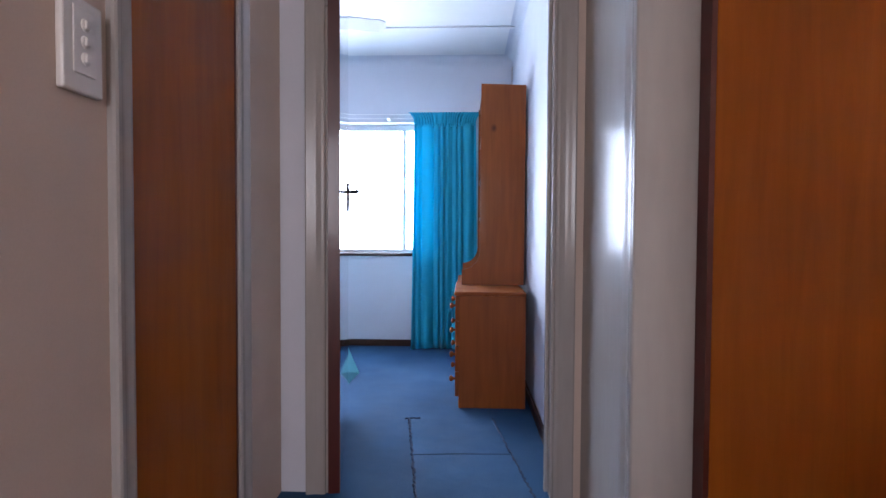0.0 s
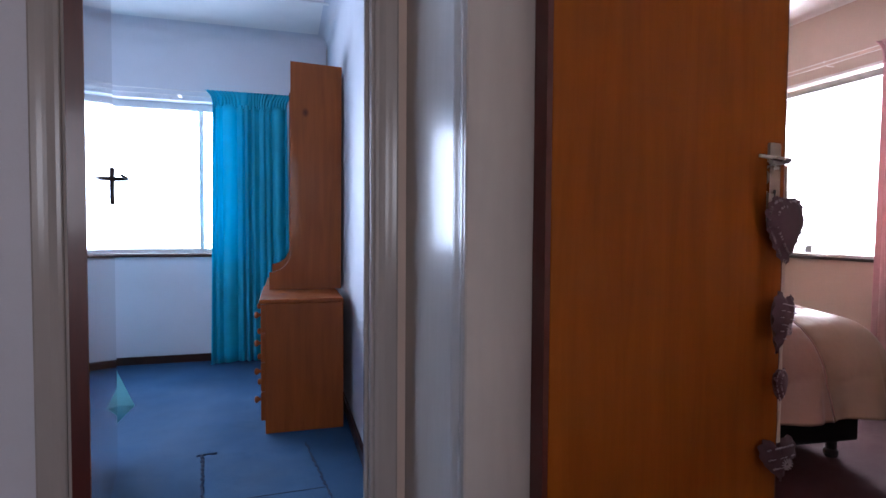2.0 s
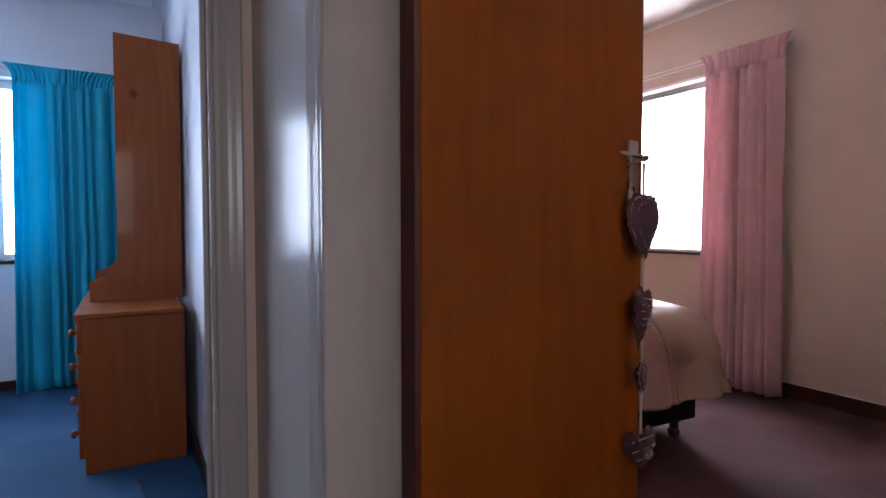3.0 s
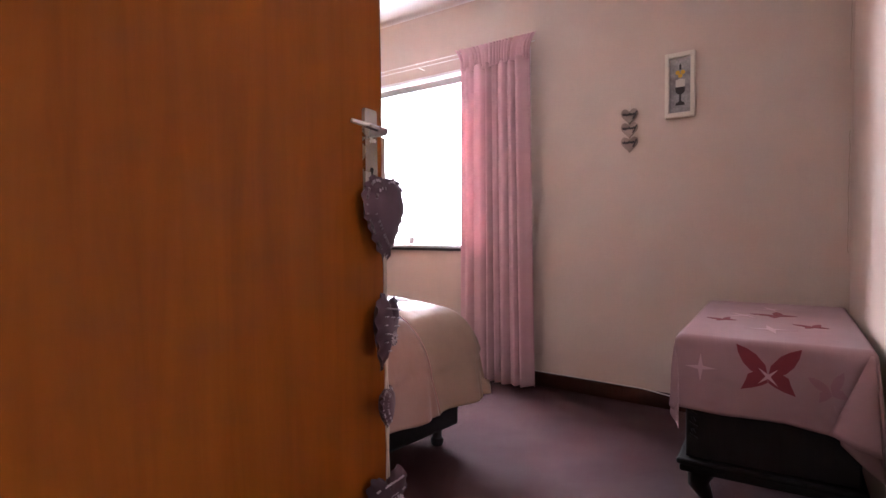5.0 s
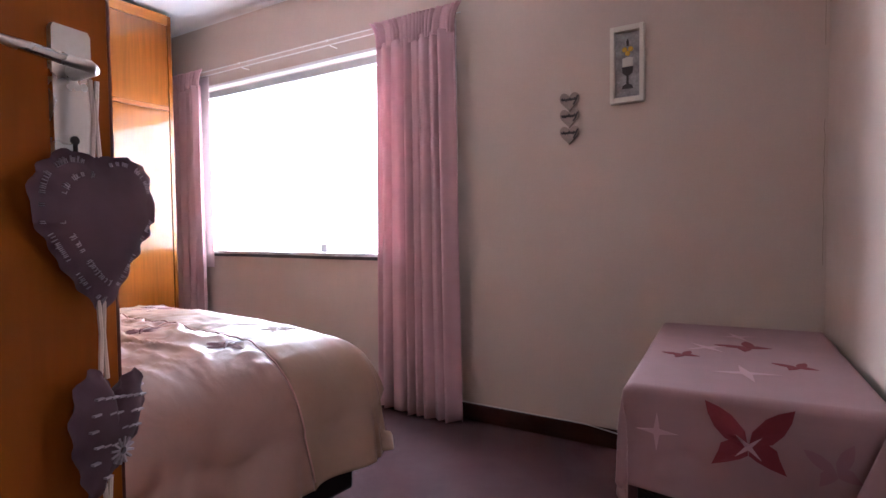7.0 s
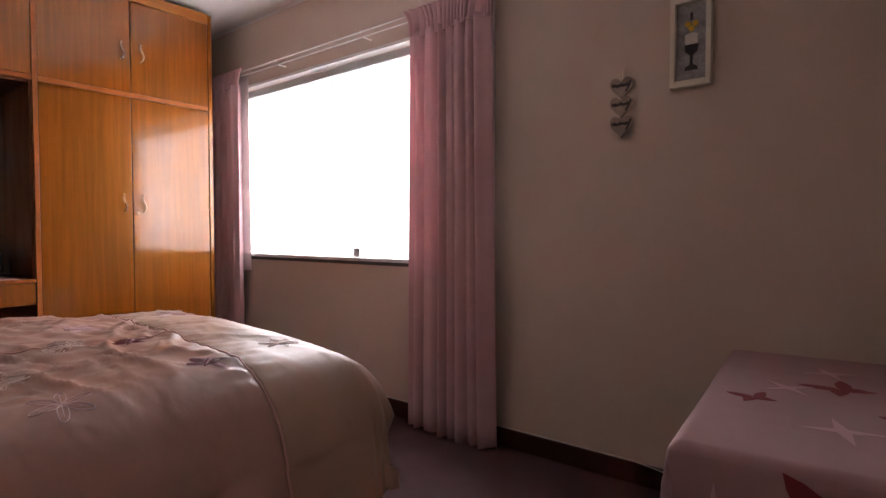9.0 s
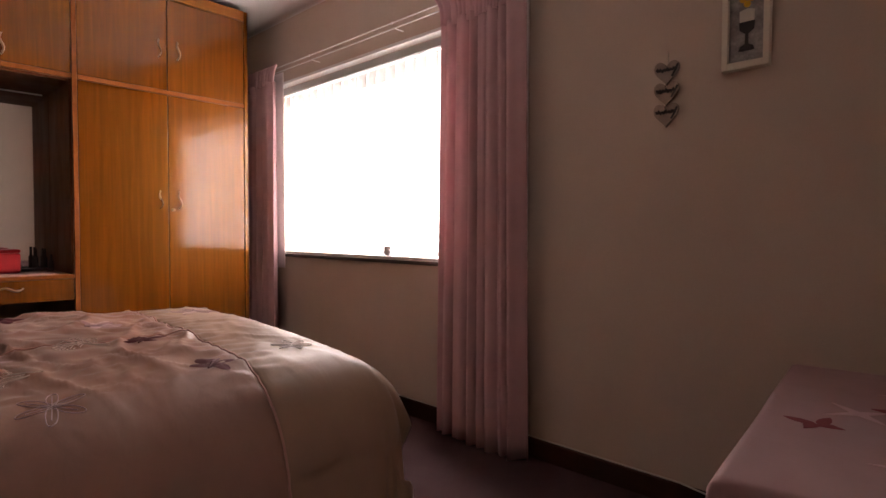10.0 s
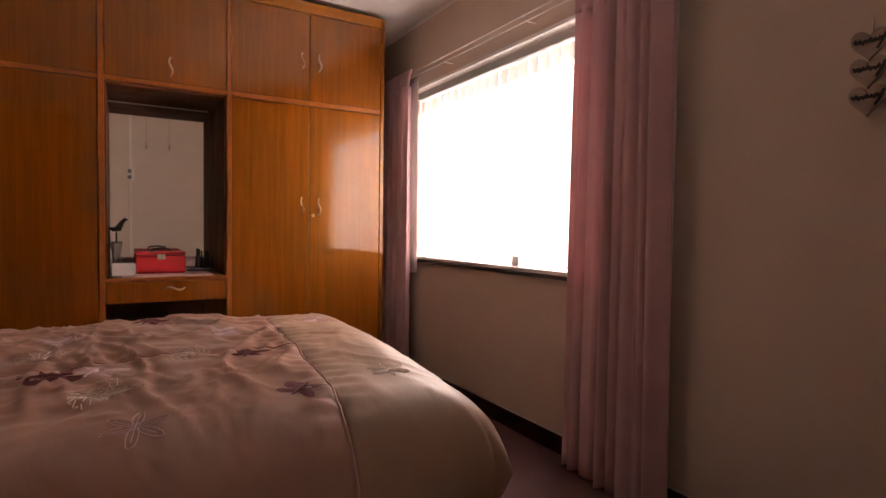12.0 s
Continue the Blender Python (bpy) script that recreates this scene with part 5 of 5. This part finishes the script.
for i in range(12):
    for j in range(8):
        bm.faces.new((under[i][j], under[i + 1][j], under[i + 1][j + 1], under[i][j + 1]))
thicken(part("corner_fold", bm, TABLECLOTH, cl, smooth=True), 0.003)


def patch(outline, a, b, turn, size, material, parent, label, lift=0.0035):
    """A cloth patch laid on the tablecloth."""
    bm = bmesh.new()
    c, s = math.cos(turn), math.sin(turn)

    def at(u, v):
        aa, bb = a + (u * c - v * s) * size, b + (u * s + v * c) * size
        p = drape_point(aa, bb)
        da, db = drape_point(aa + 0.006, bb) - drape_point(aa - 0.006, bb), drape_point(aa, bb + 0.006) - drape_point(aa, bb - 0.006)
        return p + da.cross(db).normalized() * lift

    steps = 3
    centre = Vector((sum(u for u, v in outline) / len(outline), sum(v for u, v in outline) / len(outline)))
    rings = [[bm.verts.new(at(centre.x + (u - centre.x) * (k + 1) / steps, centre.y + (v - centre.y) * (k + 1) / steps)) for u, v in outline] for k in range(steps)]
    mid = bm.verts.new(at(*centre))
    n = len(outline)
    for j in range(n):
        bm.faces.new((mid, rings[0][j], rings[0][(j + 1) % n]))
        for k in range(steps - 1):
            bm.faces.new((rings[k][j], rings[k + 1][j], rings[k + 1][(j + 1) % n], rings[k][(j + 1) % n]))
    bmesh.ops.recalc_face_normals(bm, faces=bm.faces)
    return thicken(part("patch", bm, material, parent, label), 0.001)


UPPER = [(0.0, 0.005), (0.26, 0.05), (0.50, 0.24), (0.62, 0.42), (0.70, 0.64), (0.50, 0.60), (0.28, 0.50), (0.10, 0.34)]
LOWER = [(0.0, 0.005), (0.10, 0.26), (0.02, 0.40), (-0.12, 0.44), (-0.36, 0.54), (-0.30, 0.30), (-0.22, 0.12), (-0.14, 0.005)]
STAR = [((0.5 if k % 2 == 0 else 0.10) * math.cos(k * math.tau / 8), (0.5 if k % 2 == 0 else 0.10) * math.sin(k * math.tau / 8)) for k in range(8)]


def butterfly(a, b, turn, size, material, label):
    for sgn in (1, -1):
        for o in (UPPER, LOWER):
            pts = [(u, v * sgn) for u, v in o]
            patch(pts if sgn > 0 else pts[::-1], a, b, turn, size, material, cl, label)


butterfly(-0.105, 0.232, 0.0, 0.125, REDAPPLIQUE, "dark red butterfly patch")
patch(STAR, -0.105, 0.232, 0.785, 0.068, PALEAPPLIQUE, cl, "pale star patch", 0.0055)
patch(STAR, -0.10, 0.405, 0.0, 0.085, PALEAPPLIQUE, cl, "pale star patch")
butterfly(-0.12, 0.085, 0.3, 0.065, MAUVE, "pale butterfly patch")
for a, b, t, sz in ((0.34, 0.375, 0.5, 0.062), (0.51, 0.215, 0.8, 0.092), (0.31, 0.115, 0.4, 0.064)):
    butterfly(a, b, t, sz, REDAPPLIQUE, "dark red butterfly patch")
for a, b, t, sz in ((0.20, 0.23, 0.2, 0.15), (0.46, 0.32, 0.7, 0.14), (0.66, 0.24, 0.4, 0.12)):
    patch(STAR, a, b, t, sz, PALEAPPLIQUE, cl, "pale star patch")


# ------------------------------------------------------------------ wall decoration
pic = thing("picture", (EAST, 1.80, 1.66), "cream box-framed picture of a dark goblet hanging on the wall", "picture")
y0, y1, z0, z1 = 1.735, 1.868, 1.505, 1.812
part("frame", boxes(((EAST - 0.032, y0, z0), (EAST - 0.001, y0 + 0.017, z1)), ((EAST - 0.032, y1 - 0.017, z0), (EAST - 0.001, y1, z1)),
                    ((EAST - 0.032, y0 + 0.017, z0), (EAST - 0.001, y1 - 0.017, z0 + 0.022)), ((EAST - 0.032, y0 + 0.017, z1 - 0.022), (EAST - 0.001, y1 - 0.017, z1)), bevel=0.002), FRAMEPAINT, pic)
part("mount", boxes(((EAST - 0.010, y0 + 0.017, z0 + 0.022), (EAST - 0.002, y1 - 0.017, z1 - 0.022))), MATBOARD, pic, "speckled grey mount")
PM = facing((EAST - 0.0105, (y0 + y1) / 2, (z0 + z1) / 2), (0, -1, 0), (-1, 0, 0))
part("goblet", plate(bmesh.new(), [(-0.022, -0.095), (0.022, -0.095), (0.018, -0.083), (0.005, -0.076), (0.004, -0.045), (0.020, -0.032), (0.022, -0.008), (-0.022, -0.008), (-0.020, -0.032), (-0.004, -0.045), (-0.005, -0.076), (-0.018, -0.083)], 0.003, PM), INK, pic, "dark goblet shape")
part("finial", plate(bmesh.new(), [(-0.004, 0.075), (0.004, 0.075), (0.005, 0.095), (0.0, 0.105), (-0.005, 0.095)], 0.003, PM), INK, pic)
part("napkin", plate(bmesh.new(), [(-0.020, -0.007), (0.020, -0.007), (0.021, 0.026), (0.0, 0.032), (-0.021, 0.026)], 0.003, PM), OFFWHITE, pic)
bm = bmesh.new()
for cx, cy in ((-0.012, 0.062), (0.012, 0.062), (0.0, 0.046)):
    turned(bm, PM @ Vector((cx, cy, 0)), [(0.010, 0), (0.010, 0.003), (0.007, 0.005)], 14, (-1, 0, 0))
part("flower", bm, YELLOW, pic, "yellow flower heads")

hang = thing("heart_plaque", (EAST, 2.045, 1.47), "three limewashed wooden hearts in a column hanging on the wall", "wall plaque")
for i, z in enumerate((1.545, 1.475, 1.403)):
    m = facing((EAST - 0.012, 2.043, z), (0, -1, 0), (-1, 0, 0))
    hp = part("wooden_heart", plate(bmesh.new(), heart_outline(0.084, 0.080), 0.009, m), HEARTWOOD, hang)
    bm = bmesh.new()
    pts = [m @ Vector((-0.034 + 0.0034 * k, 0.004 + 0.0055 * math.sin(k * 1.9 + i) + 0.002 * math.sin(k * 0.8), 0.0090)) for k in range(21)]
    tube(bm, pts, 0.0036, 5)
    slab(bm, (-0.033, -0.0005, 0.0085), (0.031, 0.0065, 0.0105), 0.001, m)
    tube(bm, [m @ Vector((0.018, -0.020, 0.009)), m @ Vector((0.030, 0.000, 0.009)), m @ Vector((0.037, 0.018, 0.009))], 0.0035, 5)
    part("lettering", bm, INK, hp, "dark brushed lettering")
bm = bmesh.new()
tube(bm, [(EAST - 0.004, 2.043, 1.57), (EAST - 0.006, 2.043, 1.612)], 0.0018, 5)
part("hanger", bm, RIBBON, hang)
# hairline cracks down the corner, and a loose cable along the skirting
bm = bmesh.new()
crack = random.Random(5)
for z0, z1 in ((1.62, 1.93), (0.86, 1.40)):
    pts, z = [], z0
    while z < z1:
        pts.append((EAST - 0.0012, 1.1405 + crack.uniform(-0.002, 0.002), z))
        z += 0.03
    tube(bm, pts, 0.0008, 4)
tagged(part("trim_corner_crack", bm, CRACK), "hairline dark crack in the wall corner", "crack", "", "structure")
bm = bmesh.new()
tube(bm, [(EAST - 0.008, 3.9, 0.150), (EAST - 0.008, 3.2, 0.1495), (EAST - 0.009, 2.4, 0.150), (EAST - 0.010, 1.98, 0.149), (EAST - 0.026, 1.84, 0.138), (EAST - 0.03, 1.72, 0.112), (EAST - 0.03, 1.6, 0.085)], 0.003, 6)
tagged(part("cable", bm, PLASTIC, smooth=True), "thin cream cable lying along the skirting board", "cable")


# ------------------------------------------------------------------ blue room furniture
CX0, CX1, CY0, CY1, CZ = 0.700, 1.072, 3.405, 4.020, 0.682
chest = thing("chest_of_drawers", (0.89, 3.95, 0), "knotty varnished pine chest of drawers against the wall", "chest of drawers")
part("side_panel", boxes(((CX0 + 0.02, CY0, FLOOR), (CX1, CY0 + 0.02, CZ - 0.02)), bevel=0.003), PINE, chest)
part("side_panel", boxes(((CX0 + 0.02, CY1 - 0.02, FLOOR), (CX1, CY1, CZ - 0.02)), bevel=0.003), PINE, chest)
part("back", boxes(((CX1 - 0.012, CY0 + 0.02, FLOOR + 0.01), (CX1, CY1 - 0.02, CZ - 0.02))), PINE, chest)
part("plinth", boxes(((CX0 + 0.03, CY0 + 0.02, FLOOR), (CX0 + 0.05, CY1 - 0.02, FLOOR + 0.052))), PINE, chest)
part("top", boxes(((CX0 - 0.006, CY0 - 0.008, CZ - 0.020), (CX1, CY1 + 0.008, CZ)), bevel=0.005), PINE, chest)
for i in range(4):
    z0 = FLOOR + 0.055 + i * 0.1352
    d = part("drawer", boxes(((CX0, CY0 + 0.022, z0), (CX0 + 0.32, CY1 - 0.022, z0 + 0.1315)), bevel=0.004), PINE, chest)
    for y in (CY0 + 0.14, CY1 - 0.16):
        bm = bmesh.new()
        turned(bm, (CX0, y, z0 + 0.066), [(0.008, 0), (0.007, 0.010), (0.015, 0.018), (0.017, 0.025), (0.012, 0.032), (0.004, 0.034)], 14, (-1, 0, 0))
        part("knob", bm, PINE, d, "turned pine knob", smooth=True)
hutch = thing("hutch", (0.97, 4.1, CZ), "tall varnished pine shelf hutch with curved sides standing on the chest", "shelf unit")


def hutch_side(y):
    o = [(0.730, CZ + 0.001), (1.100, CZ + 0.001), (1.104, 1.866), (0.840, 1.876), (0.838, 0.93)]
    for k in range(9):
        t = k / 8 * math.pi / 2
        o.append((0.730 + 0.108 * math.cos(t), 0.886 - 0.112 * math.sin(t)))
    m = Matrix(((1, 0, 0, 0), (0, 0, 1, y), (0, 1, 0, 0), (0, 0, 0, 1)))
    bm = plate(bmesh.new(), o, 0.02, m)
    bmesh.ops.recalc_face_normals(bm, faces=bm.faces)
    return bm


part("side_panel", hutch_side(3.800), PINE, hutch)
part("side_panel", hutch_side(4.500), PINE, hutch)
part("back", boxes(((1.086, 3.822, CZ + 0.001), (1.098, 4.499, 1.85))), PINE, hutch)
for z in (1.08, 1.33, 1.59, 1.838):
    part("shelf", boxes(((0.845, 3.822, z), (1.085, 4.499, z + 0.018)), bevel=0.002), PINE, hutch)
desk = thing("desk", (0.9, 4.3, FLOOR), "pine desk end supporting the hutch beside the chest", "desk")
part("top", boxes(((CX0, CY1 + 0.010, CZ - 0.020), (CX1, 4.56, CZ)), bevel=0.004), PINE, desk)
part("side_panel", boxes(((CX0 + 0.03, 4.52, FLOOR), (CX1, 4.54, CZ - 0.021)), bevel=0.003), PINE, desk)

# turquoise bed beyond the open door
bb = thing("single_bed", (-0.6, 3.8, FLOOR), "single bed with a turquoise bedspread behind the open door", "bed")
part("base", boxes(((-2.0, 3.38, 0.10), (-0.23, 4.28, 0.30)), bevel=0.02), BLACKCLOTH, bb, "dark bed base")
part("mattress", boxes(((-2.0, 3.38, 0.301), (-0.23, 4.28, 0.46)), bevel=0.05), TEALCLOTH, bb)
for x, y in ((-0.30, 3.45), (-0.30, 4.21), (-1.83, 3.45), (-1.83, 4.21)):
    bm = bmesh.new()
    turned(bm, (x, y, FLOOR), [(0.02, 0), (0.022, 0.036)], 10)
    part("leg", bm, INK, bb)
spread = thing("bedspread", (-0.6, 3.8, 0.47), "turquoise bedspread with a pointed corner hanging over the bed", "bedspread")
bm = bmesh.new()
na, nb = 60, 40
grid = []
for i in range(na + 1):
    row = []
    for j in range(nb + 1):
        a, b = -1.95 + (1.95 + 0.05) * i / na, 3.07 + (4.50 - 3.07) * j / nb
        x, y, z = a, b, 0.468
        dx, dy = max(0.0, a + 0.22), max(0.0, 3.37 - b, b - 4.29)
        drop = max(dx, dy)
        x = min(a, -0.22) + 0.10 * dx + 0.2 * min(dx, dy)
        y = min(max(b, 3.37), 4.29) + (-1 if b < 3.8 else 1) * (0.1 * dy + 0.1 * min(dx, dy))
        drop += 0.02 * min(dx, dy)
        row.append(bm.verts.new((x, y, z - drop + 0.004 * noise.noise(Vector((a * 6, b * 6, 0))))))
    grid.append(row)
for i in range(na):
    for j in range(nb):
        bm.faces.new((grid[i][j], grid[i][j + 1], grid[i + 1][j + 1], grid[i + 1][j]))
thicken(part("cloth", bm, TEALCLOTH, spread, smooth=True), 0.006)

A, T, B = Vector((0.085, 3.38, 0.505)), Vector((0.203, 3.34, 0.262)), Vector((0.130, 3.36, 0.186))
L1, L2, L3 = Vector((-0.22, 3.38, 0.468)), Vector((-0.22, 3.32, 0.29)), Vector((-0.22, 3.38, 0.20))
bm = bmesh.new()
va_, vt, vb, v1, v2, v3 = [bm.verts.new(p) for p in (A, T, B, L1, L2, L3)]
for f in ((va_, vt, v2), (v1, va_, v2), (vt, vb, v2), (v2, vb, v3), (v1, v3, vb, va_), (va_, vb, vt)):
    bm.faces.new(f)
bmesh.ops.recalc_face_normals(bm, faces=bm.faces)
bmesh.ops.subdivide_edges(bm, edges=bm.edges, cuts=4, use_grid_fill=True)
for v in bm.verts:
    v.co += Vector((0, -1, 0.3)) * 0.006 * noise.noise(v.co * 9)
part("corner_fold", bm, TEALCLOTH, spread, "pointed cushion-like corner", smooth=False)

# carpet offcut on the blue floor
mat_thing = thing("floor_mat", (0.72, 2.9, FLOOR), "blue carpet offcut mat with dark frayed edges on the carpet", "mat")
bm = bmesh.new()
plate(bm, [(0.482, 3.205), (0.890, 3.235), (1.017, 2.30), (0.600, 2.30)], 0.006, Matrix.Translation((0, 0, FLOOR)))
bmesh.ops.recalc_face_normals(bm, faces=bm.faces)
part("carpet_piece", bm, BLUEMAT, mat_thing)
fr = random.Random(9)
for (xa, ya), (xb, yb), n, wid in (((0.480, 3.210), (0.600, 2.30), 80, 0.008), ((0.890, 3.235), (1.017, 2.30), 72, 0.007), ((0.455, 3.205), (0.53, 3.222), 10, 0.006)):
    bm = bmesh.new()
    pts = [(xa + (xb - xa) * k / n + fr.uniform(-0.004, 0.004), ya + (yb - ya) * k / n, FLOOR + 0.005 + fr.uniform(0, 0.004)) for k in range(n + 1)]
    tube(bm, pts, wid * 0.6, 5, [wid * fr.uniform(0.4, 0.9) for _ in pts])
    part("frayed_edge", bm, FRAY, mat_thing, "dark frayed edge")
bm = bmesh.new()
tube(bm, [(0.541, 2.775, FLOOR + 0.006), (0.72, 2.79, FLOOR + 0.0065), (0.945, 2.80, FLOOR + 0.006)], 0.0022, 5)
part("seam", bm, FRAY, mat_thing)

# ceiling fan
fan = thing("ceiling_fan", (-0.307, 3.616, CEILING), "white four-bladed ceiling fan at rest", "ceiling fan")
bm = bmesh.new()
turned(bm, (-0.307, 3.616, CEILING), [(0.06, -0.001), (0.06, -0.03), (0.012, -0.045), (0.012, -0.085), (0.09, -0.095), (0.10, -0.15), (0.085, -0.205), (0.03, -0.225)], 24)
bmesh.ops.recalc_face_normals(bm, faces=bm.faces)
part("motor", bm, WHITEMETAL, fan, smooth=True)
for k in range(4):
    m = Matrix.Translation((-0.307, 3.616, CEILING - 0.180)) @ Matrix.Rotation(radians(19 + 90 * k), 4, "Z") @ Matrix.Rotation(radians(-13), 4, "X")
    part("blade", plate(bmesh.new(), [(0.09, -0.035), (0.20, -0.055), (0.57, -0.06), (0.60, -0.045), (0.61, 0.0), (0.60, 0.045), (0.57, 0.06), (0.20, 0.055), (0.09, 0.035)], 0.008, m), GREYMETAL, fan, "pale grey blade")
